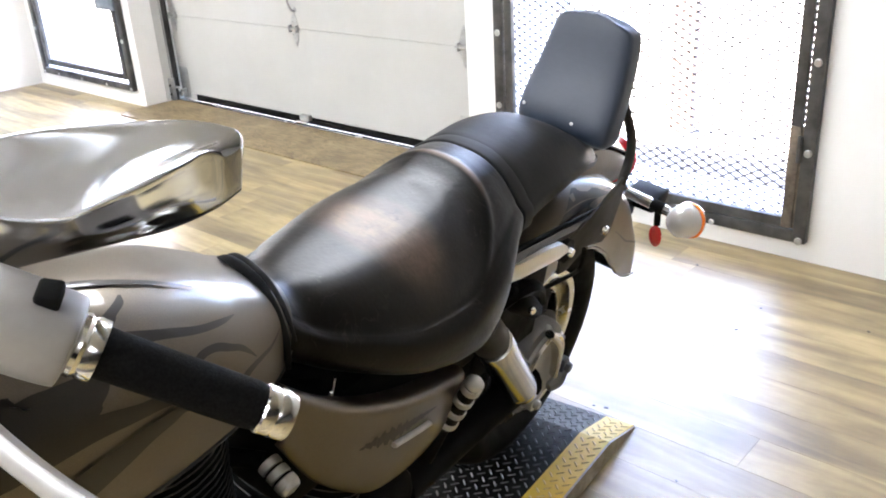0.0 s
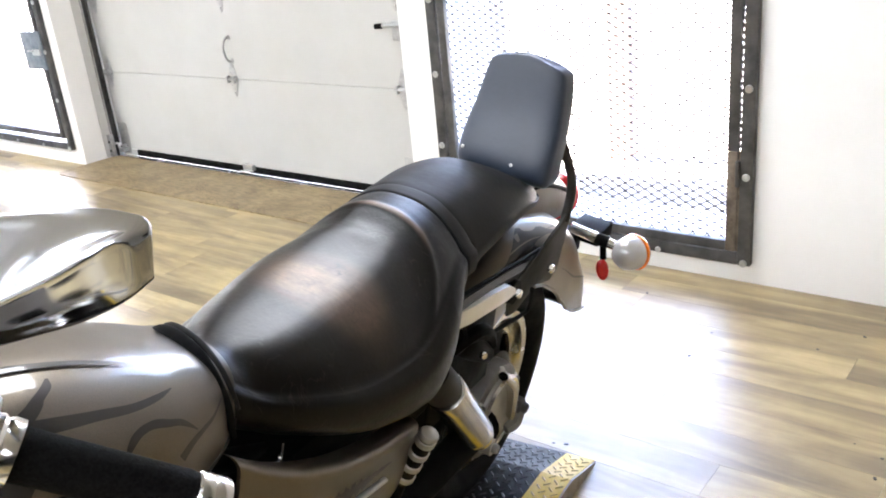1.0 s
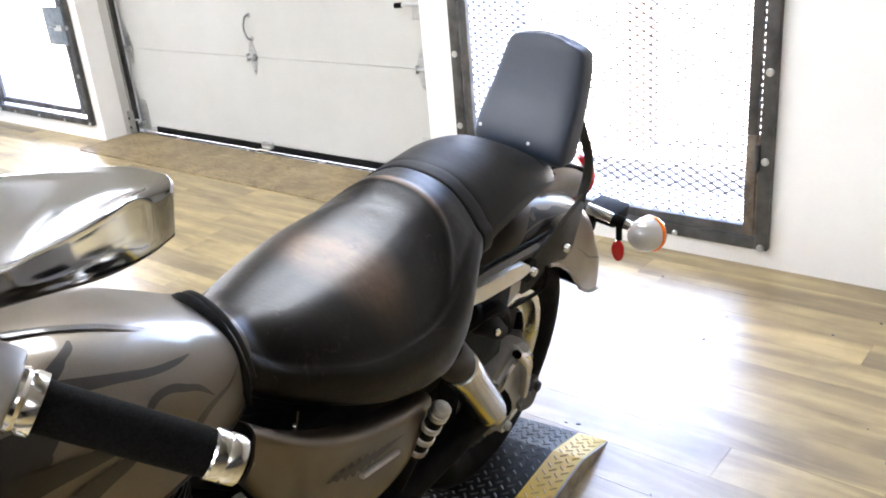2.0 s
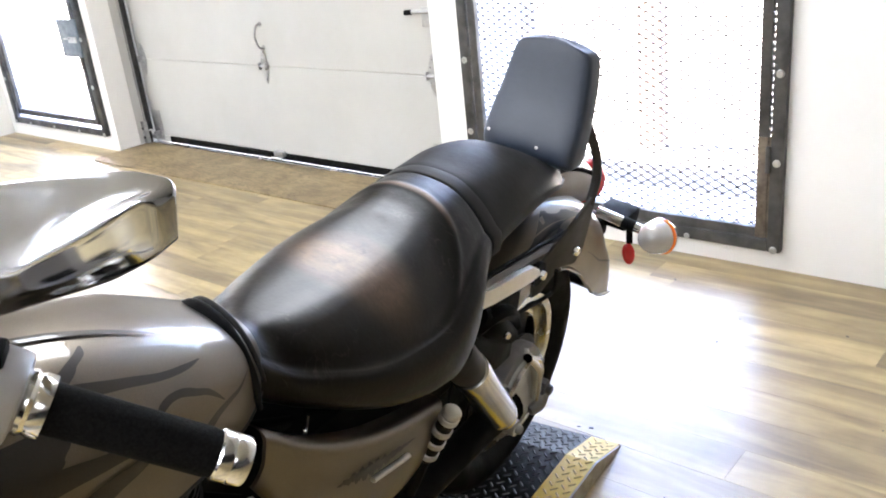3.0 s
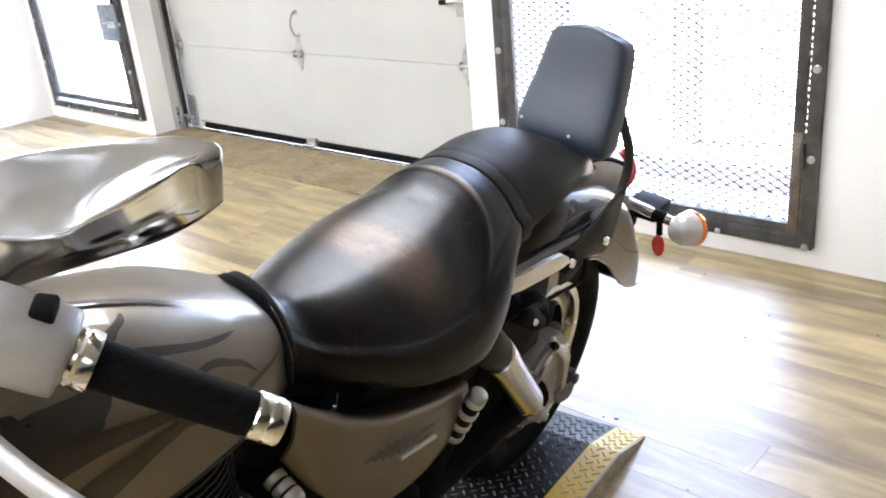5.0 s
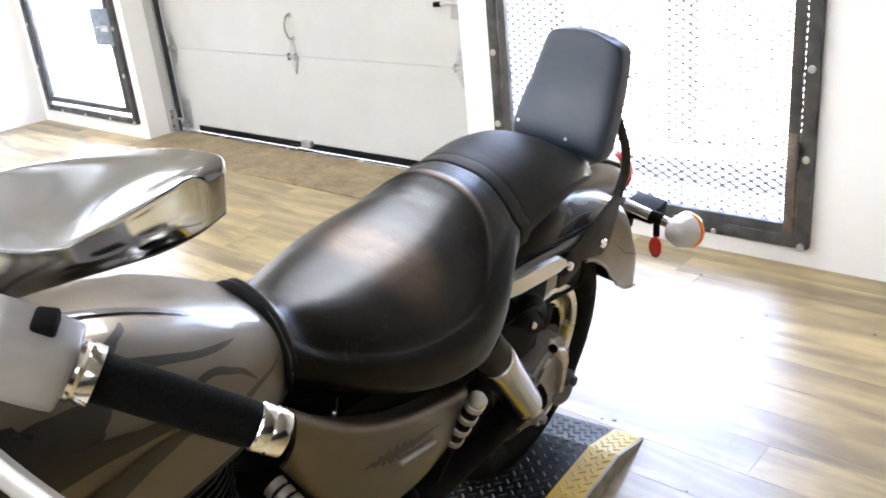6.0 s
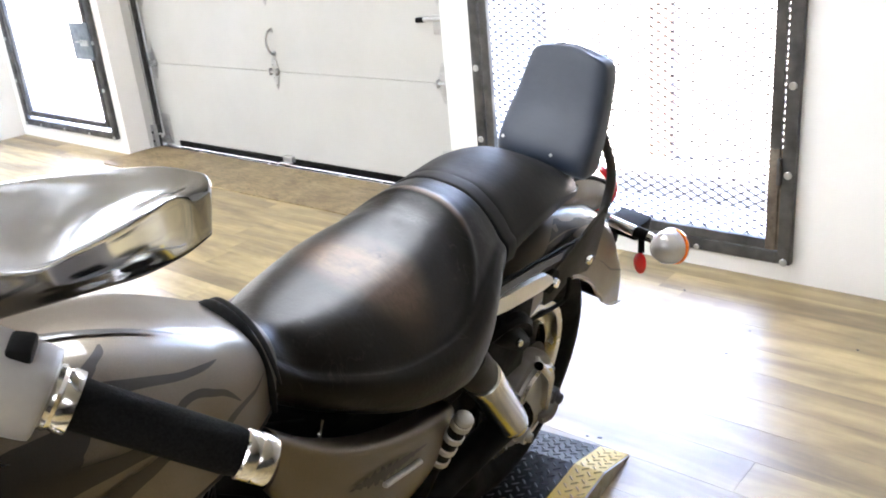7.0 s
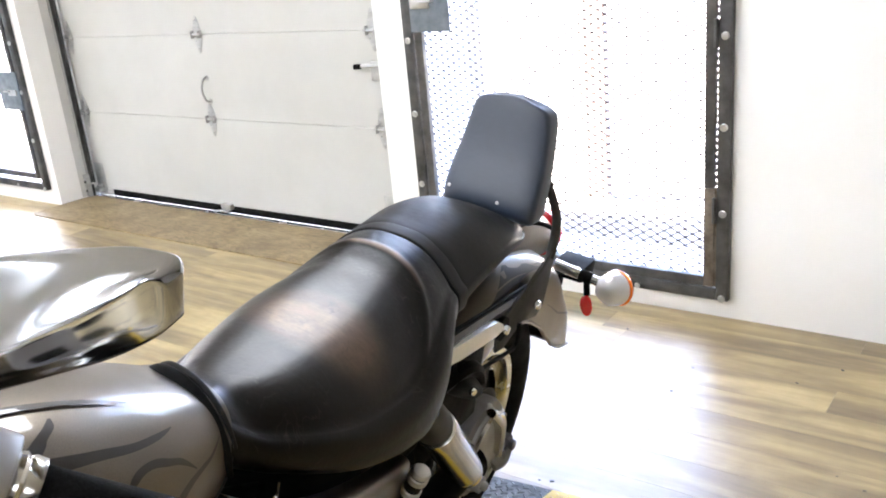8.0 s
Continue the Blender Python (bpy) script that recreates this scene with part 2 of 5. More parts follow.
M_PLYWOOD = plywood_material()
M_PLATE = mottled("black_tread_plate", (0.006, 0.0058, 0.0055), (0.012, 0.0118, 0.0113), (0.34, 0.5), 9, 220, spec=0.08)
M_LUG = mottled("worn_black_lug", (0.05, 0.05, 0.05), (0.16, 0.158, 0.155), (0.28, 0.42), 30, 220, metal=0.6)
M_YELLOW = mottled("yellow_tread_plate", (0.58, 0.37, 0.022), (0.68, 0.46, 0.05), (0.35, 0.5), 9, 220, spec=0.2)
M_YELLOW_LUG = mottled("worn_yellow_lug", (0.64, 0.45, 0.09), (0.72, 0.56, 0.20), (0.25, 0.4), 30, 220)
M_SIDE = mottled("scuffed_olive_side", (0.26, 0.22, 0.13), (0.46, 0.40, 0.28), (0.4, 0.6), 30, 220)
M_YARD = mottled("worn_asphalt", (0.13, 0.115, 0.095), (0.18, 0.16, 0.135), (0.8, 0.9), 1.5, 60)


# ---- mesh helpers ----
def part(name, bm, material, parent=None, label="", smooth=True):
    me = bpy.data.meshes.new(name)
    bmesh.ops.recalc_face_normals(bm, faces=bm.faces)
    bm.to_mesh(me)
    bm.free()
    me.materials.append(material)
    if smooth:
        for p in me.polygons:
            p.use_smooth = True
        me.set_sharp_from_angle(angle=radians(38))
    ob = new(name, me)
    if parent is not None:
        ob.parent = parent
    if label:
        ob["label"] = label
    return ob


def empty(name, m=None):
    e = new(name)
    e.empty_display_size = 0.1
    if m is not None:
        e.matrix_basis = m
    return e


def box(x0, x1, y0, y1, z0, z1, bevel=0.0, bm=None, m=None, seg=2):
    own = bmesh.new()
    bmesh.ops.create_cube(own, size=1.0)
    for v in own.verts:
        v.co = Vector((x0 + (v.co.x + 0.5) * (x1 - x0), y0 + (v.co.y + 0.5) * (y1 - y0), z0 + (v.co.z + 0.5) * (z1 - z0)))
    if bevel:
        bmesh.ops.bevel(own, geom=own.edges[:], offset=bevel, segments=seg, affect="EDGES", profile=0.5)
    if m is not None:
        bmesh.ops.transform(own, matrix=m, verts=own.verts)
    if bm is None:
        return own
    me = bpy.data.meshes.new("piece")
    own.to_mesh(me)
    own.free()
    bm.from_mesh(me)
    bpy.data.meshes.remove(me)
    return bm


def spline(points, n):
    """Catmull-Rom resampling of rows of numbers to n rows."""
    p = np.array(points, float)
    out = []
    for u in np.linspace(0, len(p) - 1, n):
        i = min(int(u), len(p) - 2)
        f = u - i
        a, b, c, d = p[max(i - 1, 0)], p[i], p[i + 1], p[min(i + 2, len(p) - 1)]
        out.append(0.5 * (2 * b + (c - a) * f + (2 * a - 5 * b + 4 * c - d) * f * f + (3 * b - a - 3 * c + d) * f ** 3))
    return np.array(out)


def loft(rings, closed=True, caps=True, bm=None):
    """A skin over rows of points; closed joins each ring's ends."""
    bm = bm or bmesh.new()
    rows = [[bm.verts.new(p) for p in r] for r in rings]
    n = len(rows[0])
    for a, b in zip(rows, rows[1:]):
        for i in range(n if closed else n - 1):
            j = (i + 1) % n
            bm.faces.new((a[i], a[j], b[j], b[i]))
    if caps and closed:
        bm.faces.new(rows[0])
        bm.faces.new(rows[-1][::-1])
    return bm


def angles(n):
    return [2 * math.pi * k / n for k in range(n)]


def sweep(points, radius, n=12, smooth_to=0, bm=None, flat=1.0):
    """A round bar along points; radius may be a list."""
    pts = np.array(points, float)
    if np.isscalar(radius):
        radius = [radius] * len(pts)
    rows = np.c_[pts, np.array(radius, float)]
    if smooth_to:
        rows = spline(rows, smooth_to)
    ps = [Vector(r[:3]) for r in rows]
    rings, side = [], None
    for i, p in enumerate(ps):
        t = (ps[min(i + 1, len(ps) - 1)] - ps[max(i - 1, 0)]).normalized()
        if side is None:
            side = t.cross(Vector((0, 0, 1)) if abs(t.z) < 0.9 else Vector((1, 0, 0))).normalized()
        side = (side - t * side.dot(t)).normalized()
        up = t.cross(side)
        r = float(rows[i][3])
        rings.append([p + r * (math.cos(a) * side + flat * math.sin(a) * up) for a in angles(n)])
    return loft(rings, bm=bm)


def lathe(profile, m=None, n=32, bm=None, cap=True):
    """Turns (radius, height) rows about z, then moves it by m."""
    m = m or Matrix()
    rings = [[m @ Vector((r * math.cos(a), r * math.sin(a), h)) for a in angles(n)] for r, h in profile]
    return loft(rings, caps=cap, bm=bm)


def axis(p, d):
    """A pose at p whose z axis points along d."""
    return Matrix.Translation(p) @ Vector(d).to_track_quat("Z", "Y").to_matrix().to_4x4()


def plate(outline, thickness, m, bevel=0.0):
    """A flat plate with the given outline in its own x, y plane."""
    bm = bmesh.new()
    f = bm.faces.new([bm.verts.new((x, y, 0)) for x, y in outline])
    ext = bmesh.ops.extrude_face_region(bm, geom=[f])
    bmesh.ops.translate(bm, vec=(0, 0, thickness), verts=[g for g in ext["geom"] if isinstance(g, bmesh.types.BMVert)])
    if bevel:
        bmesh.ops.bevel(bm, geom=bm.edges[:], offset=bevel, segments=2, affect="EDGES", profile=0.5)
    bmesh.ops.transform(bm, matrix=m, verts=bm.verts)
    return bm


def bolt(name, p, d, r, h, parent, material=None):
    return part(name, lathe([(r, 0), (r, h * 0.6), (r * 0.8, h), (r * 0.3, h * 1.08)], axis(p, d), 10), material or M_GALV, parent)


def structure(name, bm, material, label, category, smooth=False):
    return tagged(part(name, bm, material, None, "", smooth), label, category, kind="structure")

# ---- the room ----
X0, X1, Y0, H = -4.03, 9.5, -11.0, 3.1          # left wall, right wall, back wall, ceiling height
DOOR_L, DOOR_R, DOOR_H, DOOR_Y = -2.412, 0.635, 2.45, 0.30
T = 0.42                                        # thickness of the street wall
GATE_R = (0.828, 2.306, 0.082, 2.70)              # mesh gate: left, right, bottom, top
GATE_L = (-3.89, -2.50, 0.108, 2.15)


def wall_with_openings():
    """The street wall, pieced round the door and the two barred windows."""
    bm = bmesh.new()
    xs = [X0 - 0.2, GATE_L[0] + 0.03, GATE_L[1] - 0.03, DOOR_L, DOOR_R, GATE_R[0] + 0.03, GATE_R[1] - 0.03, X1 + 0.2]
    spans = [(-0.4, H)], [(-0.4, GATE_L[2] + 0.03), (GATE_L[3] - 0.03, H)], [(-0.4, H)], [(DOOR_H, H)], [(-0.4, H)], [(-0.4, GATE_R[2] + 0.03), (GATE_R[3] - 0.03, H)], [(-0.4, H)]
    for x0, x1, zs in zip(xs, xs[1:], spans):
        for z0, z1 in zs:
            box(x0, x1, 0, T, z0, z1, bm=bm)
    bmesh.ops.remove_doubles(bm, verts=bm.verts, dist=0.0005)
    inner = {}
    for f in bm.faces:
        inner.setdefault(tuple(round(c, 3) for c in f.calc_center_median()), []).append(f)
    bmesh.ops.delete(bm, geom=[f for fs in inner.values() if len(fs) > 1 for f in fs], context="FACES")
    return bm


structure("wall_street", wall_with_openings(), M_WALL, "white painted street wall with a garage door and two barred windows", "wall")
structure("wall_left", box(X0 - 0.2, X0, Y0, -0.003, -0.4, H), M_WALL, "plain white painted side wall", "wall")
# Right and back walls stay out of view; dark base dims their bounce.
structure("wall_right", box(X1, X1 + 0.2, Y0, -0.003, -0.4, H), M_WALL_UNSEEN, "unseen side wall, made dark to cut bounced light", "wall")
structure("wall_back", box(X0 - 0.2, X1 + 0.2, Y0 - 0.2, Y0 - 0.003, -0.4, H), M_WALL_UNSEEN, "unseen back wall, made dark to cut bounced light", "wall")
structure("ceiling", box(X0 - 0.2, X1 + 0.2, Y0 - 0.2, T, H + 0.003, H + 0.2), M_CEIL, "plain off-white ceiling", "ceiling")
structure("floor", box(X0 - 0.2, X1 + 0.2, Y0 - 0.2, DOOR_Y + 0.12, -0.3, -0.006), M_SILL, "subfloor under light wood-look vinyl planks", "floor")
structure("ground", box(-60, 60, T + 0.005, 120, -0.5, -0.12), M_YARD, "sunlit worn grey yard outside the windows", "ground")


# ---- sectional garage door ----
garage_door = tagged(empty("garage_door", pose(-1.0, DOOR_Y, 0)), "closed white sectional garage door with steel hinges", "garage door")
JOINTS = [0.05, 0.608, 1.118, 1.628, 2.138, 2.648]
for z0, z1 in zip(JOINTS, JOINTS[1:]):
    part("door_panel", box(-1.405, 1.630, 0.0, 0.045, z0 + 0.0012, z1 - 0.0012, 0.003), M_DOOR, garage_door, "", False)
part("bottom_seal", box(-1.21, 1.62, -0.012, 0.03, 0.008, 0.052, 0.006), M_RUBBER, garage_door, "black rubber bottom seal")
part("bottom_strip", box(-1.40, 1.62, -0.004, 0.02, 0.006, 0.0495, 0.002), M_DOOR, garage_door, "", False)
part("sill_strip", box(-1.36, 1.62, -0.055, -0.018, -0.004, 0.010, 0.003), M_ALU_POLISH, garage_door, "bare aluminium strip")


def hinge(x, z, end):
    h = new("hinge")
    h.parent, h.location = garage_door, (x, -0.001, z)
    for s in (1, -1):
        part("leaf", plate([(-0.042, 0.004 * s), (0.042, 0.004 * s), (0.034, 0.03 * s), (0.012, 0.10 * s), (0, 0.112 * s), (-0.012, 0.10 * s), (-0.034, 0.03 * s)][:: s], 0.003, pose(0, 0, 0, 90, 0, 0), 0.0006), M_GALV, h)
        bolt("screw", (0, -0.002, 0.085 * s), (0, -1, 0), 0.006, 0.005, h)
        bolt("screw", (0.018, -0.002, 0.04 * s), (0, -1, 0), 0.006, 0.005, h)
        bolt("screw", (-0.018, -0.002, 0.04 * s), (0, -1, 0), 0.006, 0.005, h)
    part("knuckle", sweep([(-0.042, -0.012, 0), (0.042, -0.012, 0)], 0.011, 10), M_GALV, h)
    for x in (-0.03, 0.03):
        part("cheek", box(x - 0.004, x + 0.004, -0.03, -0.002, -0.022, 0.022, 0.003), M_GALV, h)
    if end:
        part("roller_stem", sweep([(-0.14 * end, -0.02, 0), (0.05 * end, -0.02, 0)], 0.006, 8), M_GALV, h)


for z in JOINTS[1:5]:
    for x, end in ((-1.345, 1), (0.0, 0), (1.368, -1)):
        hinge(x, z, end)

pull = new("pull_handle")
pull.parent, pull.location = garage_door, (0.018, -0.002, 0.790)
part("grip_bar", sweep([(0, -0.002, 0.075), (0, -0.035, 0.06), (-0.012, -0.045, 0), (0, -0.035, -0.06), (0, -0.002, -0.075)], [0.008, 0.007, 0.007, 0.007, 0.008], 8, 18), M_GALV, pull)
for s in (1, -1):
    part("foot", sweep([(0, -0.001, 0.07 * s), (0, -0.004, 0.07 * s), (0, -0.005, 0.07 * s)], [0.017, 0.016, 0.010], 12), M_GALV, pull)
slide = new("slide_lock")
slide.parent, slide.location = garage_door, (1.395, -0.002, 0.912)
part("plate", box(-0.065, 0.12, -0.006, 0, -0.052, 0.048, 0.003), M_GALV, slide)
part("bolt_bar", sweep([(-0.13, -0.03, 0.025), (-0.09, -0.018, 0.027), (0.12, -0.018, 0.027)], [0.011, 0.010, 0.010], 8), M_GALV, slide)
part("bolt_tip", sweep([(-0.15, -0.034, 0.023), (-0.11, -0.026, 0.025)], 0.014, 8), M_RUBBER, slide)
for z in (0.045, -0.045):
    part("tab", box(0.01, 0.05, -0.008, -0.002, z - 0.012, z + 0.012, 0.002), M_GALV, slide)
catch = new("bottom_catch")
catch.parent, catch.location = garage_door, (0.03, -0.012, 0.055)
part("body", box(-0.045, 0.045, -0.03, 0, -0.018, 0.02, 0.004), M_GALV, catch)
part("lip", box(-0.055, 0.04, -0.05, -0.02, -0.03, -0.018, 0.003), M_ALU_POLISH, catch)
for x, s in ((-1.335, 1), (1.37, -1)):
    corner = new("corner_bracket")
    corner.parent, corner.location = garage_door, (x, -0.003, 0.12)
    part("plate", box(-0.05, 0.05, -0.004, 0, -0.10, 0.12, 0.002), M_GALV, corner)
    part("cable_drum_pin", sweep([(0, -0.002, -0.04), (0, -0.045, -0.045)], 0.012, 8), M_GALV, corner)
    part("roller_bracket", box(-0.06, 0.02, -0.05, -0.003, -0.085, -0.055, 0.004), M_GALV, corner)


def door_track(x, s):
    t = tagged(empty("door_track", pose(x, 0, 0)), "galvanised steel garage door track fixed to the jamb", "door track", "garage door tracks")
    flip = Matrix.Diagonal((s, 1, 1, 1))
    part("jamb_angle", box(0.002, 0.006, 0.165, 0.255, 0.012, 2.4, 0.001, m=flip), M_DOOR, t, "pale painted angle", False)
    part("rail", box(0.007, 0.030, 0.225, 0.230, 0.10, 2.4, 0.001, m=flip), M_GALV, t, smooth=False)
    # Channel and lip use dark steel to carry the groove's shade.
    part("rail_back", box(0.007, 0.012, 0.231, 0.270, 0.10, 2.4, 0.001, m=flip), M_STEEL_DARK, t, "track channel, darkened for the shade in its groove")
    part("rail_lip", box(0.020, 0.036, 0.262, 0.270, 0.10, 2.4, 0.001, m=flip), M_STEEL_DARK, t)
    part("foot_bracket", box(0.007, 0.050, 0.195, 0.224, 0.012, 0.17, 0.003, m=flip), M_GALV, t)
    for z in (0.055, 0.12):
        bolt("bolt", (0.03 * s, 0.195, z), (0, -1, 0), 0.010, 0.008, t, M_STEEL_DARK)
    part("foot_pin", sweep([(0.035 * s, 0.24, 0.0), (0.035 * s, 0.24, 0.09)], 0.010, 8), M_STEEL_DARK, t)


door_track(DOOR_L, 1)
door_track(DOOR_R, -1)
structure("threshold_board", plate([(-2.40, 0.24), (-2.405, -0.003), (-2.41, -0.215), (-2.36, -0.24), (0.72, -0.24), (0.63, 0.0), (0.63, 0.24)], 0.008, pose(0, 0, 0.0005), 0.002), M_PLYWOOD, "worn brown plywood sheet on the floor in front of the garage door", "threshold")


# ---- barred windows ----
def diamond_mesh(x0, x1, z0, z1, pitch, rise, strand, bond):
    """Expanded metal: thin zigzag strands that meet in pairs at thicker bonds."""
    cols, rows = int((x1 - x0) / pitch), int((z1 - z0) / rise)
    px, pz = (x1 - x0) / cols, (z1 - z0) / rows
    verts, faces = [], []
    for r in range(rows):
        for k in (0, 1):
            first = len(verts)
            for i in range(6 * cols + 1):
                node, f = divmod(i, 3)
                up = 1 if (node + k) % 2 else -1
                z = z0 + (r + 0.5) * pz + up * (1 - 2 * f / 3) * pz / 4 + (k - 0.5) * pz / 2
                w = bond if f == 0 else strand
                x, y, d = x0 + i * px / 6, (0.0015 if k else -0.0015), strand * 0.6
                verts += [(x, y - d, z - w / 2), (x, y + d, z - w / 2), (x, y + d, z + w / 2), (x, y - d, z + w / 2)]
            for i in range(6 * cols):
                a = first + 4 * i
                faces += [(a + q, a + (q + 1) % 4, a + 4 + (q + 1) % 4, a + 4 + q) for q in range(4)]
    me = bpy.data.meshes.new("mesh_screen")
    me.from_pydata(verts, [], faces)
    bm = bmesh.new()
    bm.from_mesh(me)
    bpy.data.meshes.remove(me)
    return bm


def barred_window(name, g, gap, rusty, lock_x, lock_z, lock_w, strand):
    x0, x1, z0, z1 = g
    w = tagged(empty(name, pose(0, 0, 0)), "steel-framed window screen of expanded metal mesh with bolts", "window screen", "window screens", "structure")
    f = 0.048
    y0, y1 = -0.034, -0.001
    for nm, b in (("frame_side", (x0, x0 + f, y0, y1, z0, z1)), ("frame_side", (x1 - f, x1, y0, y1, z0, z1)), ("frame_bottom", (x0 + f + 0.002, x1 - f - 0.002, y0, y1, z0, z0 + f)), ("frame_top", (x0 + f + 0.002, x1 - f - 0.002, y0, y1, z1 - f, z1))):
        part(nm, box(*b, 0.002), M_STEEL_DARK, w)
    leaf = new("leaf")
    leaf.parent = w
    g2, lf = gap, 0.04
    a0, a1, c0, c1 = x0 + f + g2, x1 - f - g2, z0 + f + (0.004 if gap < 0.02 else 0.028), z1 - f - 0.004
    for nm, b, mt in (("stile", (a0, a0 + lf, y0 + 0.004, y1, c0, c1), M_STEEL_DARK), ("stile", (a1 - lf, a1, y0 + 0.004, y1, c0 + 0.40, c1), M_STEEL_DARK), ("stile", (a1 - lf, a1, y0 + 0.004, y1, c0, c0 + 0.399), M_RUST if rusty else M_STEEL_DARK), ("rail", (a0 + lf + 0.001, a1 - lf - 0.001, y0 + 0.004, y1, c0, c0 + lf), M_STEEL_DARK), ("rail", (a0 + lf + 0.001, a1 - lf - 0.001, y0 + 0.004, y1, c1 - lf, c1), M_STEEL_DARK)):
        part(nm, box(*b, 0.002), mt, leaf)
    part("mesh_screen", diamond_mesh(a0 + lf - 0.004, a1 - lf + 0.004, c0 + lf - 0.01, c1 - lf + 0.01, 0.058, 0.034, strand, strand * 1.8), M_STEEL_DARK, leaf, "expanded steel mesh", smooth=False)
    if rusty:
        part("angle_strip", box(a1 + 0.0015, x1 - f - 0.0015, y0 + 0.008, y1, c0, c0 + 0.40, 0.001), M_RUST, leaf, "rusty angle strip", False)
    side = bmesh.new()
    for xa, xb in ((x0 + f - 0.002, a0 + 0.002), (a1 - 0.002, x1 - f + 0.002)):
        z = z0 + 0.1
        while z < z1 - 0.1:
            box(xa, xb, -0.018, -0.010, z, z + 0.012, bm=side)
            z += 0.026
    part("edge_teeth", side, M_STEEL_DARK, leaf, smooth=False)
    for z in (z0 + 0.37, z0 + 1.03, z0 + 1.69):
        part("hinge_barrel", sweep([(x1 - f - 0.006, y0 - 0.008, z - 0.05), (x1 - f - 0.006, y0 - 0.008, z + 0.05)], 0.009, 10), M_STEEL_DARK, leaf)
    for z in (z0 + 0.01, z0 + 0.357, z0 + 0.69, z0 + 1.02, z0 + 1.35, z0 + 1.7, z0 + 2.03):
        for x in (x0 + 0.024, x1 - 0.024):
            bolt("bolt", (x, y0, z), (0, -1, 0), 0.015, 0.008, w, M_GALV)
    k = 1
    while x0 + 0.38 * k < x1 - 0.2:
        bolt("bolt", (x1 - 0.375 * k, y0, z0 + 0.012), (0, -1, 0), 0.012, 0.007, w, M_GALV)
        k += 1
    box_l = new("lock_box")
    box_l.parent = w
    s = 1 if lock_x < (x0 + x1) / 2 else -1
    part("cover", box(lock_x - lock_w / 2, lock_x + lock_w / 2, y0 - 0.012, y0 - 0.002, lock_z - 0.13, lock_z + 0.13, 0.003), M_LOCK, box_l, "blue-grey painted steel lock cover")
    part("hasp", box(lock_x - s * lock_w * 0.2 - 0.05, lock_x - s * lock_w * 0.2 + 0.05, y0 - 0.024, y0 - 0.012, lock_z - 0.03, lock_z + 0.01, 0.003), M_GALV, box_l)
    part("staple", sweep([(lock_x - 0.03, y0 - 0.014, lock_z), (lock_x - 0.03, y0 - 0.035, lock_z), (lock_x + 0.03, y0 - 0.035, lock_z), (lock_x + 0.03, y0 - 0.014, lock_z)], 0.005, 8), M_GALV, box_l)
    pane = part("glass_pane", box(x0 + 0.035, x1 - 0.035, T - 0.10, T - 0.094, z0 + 0.035, z1 - 0.035), M_GLASS, w, "clear glass pane")
    pane.visible_shadow = False
    return w


M_LOCK = mottled("blue_grey_painted_steel", (0.10, 0.125, 0.15), (0.17, 0.20, 0.23), (0.4, 0.55), 20, 200)
M_GLASS = mat("glass", (1, 1, 1), 0.0)
bsdf(M_GLASS).inputs["Transmission Weight"].default_value = 1.0
bsdf(M_GLASS).inputs["IOR"].default_value = 1.02
barred_window("window_1", GATE_L, 0.03, False, -2.66, 0.808, 0.26, 0.0022)
barred_window("window_2", GATE_R, 0.011, True, 0.99, 1.27, 0.21, 0.0046)


# ---- outside ----
M_OUT_WHITE = mottled("grey_render", (0.22, 0.22, 0.21), (0.29, 0.29, 0.28), (0.8, 0.9), 0.6, 30)
M_YARD_SHADE = mottled("shaded_yard_strip", (0.048, 0.043, 0.038), (0.068, 0.062, 0.055), (0.8, 0.9), 2, 50)
M_OUT_BRICK = mottled("orange_brick_pier", (0.25, 0.165, 0.12), (0.31, 0.21, 0.16), (0.8, 0.9), 3, 40)
pier = tagged(part("brick_pier", box(0.79, 0.965, 1.70, 1.78, -0.12, 4.5, 0.01), M_OUT_BRICK, None, "", False), "pale orange brick pier standing in the sunlit yard", "pier")
# Dark slab stands for the building's shade on the yard by the wall.
structure("pavement", box(-6.0, 7.0, T + 0.008, 1.36, -0.13, -0.108, 0.004), M_YARD_SHADE, "dark yard strip along the wall, painted for the building's shade", "pavement")
tagged(part("yard_wall", box(0.15, 0.40, T + 0.01, 1.24, -0.12, 3.6, 0.01), M_OUT_WHITE, None, "", False), "grey rendered yard wall beside the window", "wall")


# ---- added ceiling panels, none in view ----
def added_panel_lamp(x, y, half_x, half_y, power):
    t = tagged(empty("added_ceiling_panel", pose(x, y, H)), "unseen flat white ceiling panel, added for light", "lamp", "ceiling lamps")
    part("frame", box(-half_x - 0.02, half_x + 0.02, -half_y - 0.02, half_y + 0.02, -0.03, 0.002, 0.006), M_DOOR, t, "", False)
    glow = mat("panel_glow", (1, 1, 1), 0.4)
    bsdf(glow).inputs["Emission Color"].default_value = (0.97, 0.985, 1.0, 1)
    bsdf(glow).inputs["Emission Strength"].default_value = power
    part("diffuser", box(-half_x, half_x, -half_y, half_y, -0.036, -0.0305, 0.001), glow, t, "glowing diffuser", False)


# Made-up fill panels that brighten the door, walls and floor.
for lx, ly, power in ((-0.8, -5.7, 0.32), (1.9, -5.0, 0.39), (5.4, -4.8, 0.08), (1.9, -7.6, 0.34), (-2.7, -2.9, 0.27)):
    added_panel_lamp(lx, ly, 1.2, 0.55, power)
# Small panel inferred from the sheen on the seat.
added_panel_lamp(1.5, -0.95, 0.6, 0.3, 0.42)

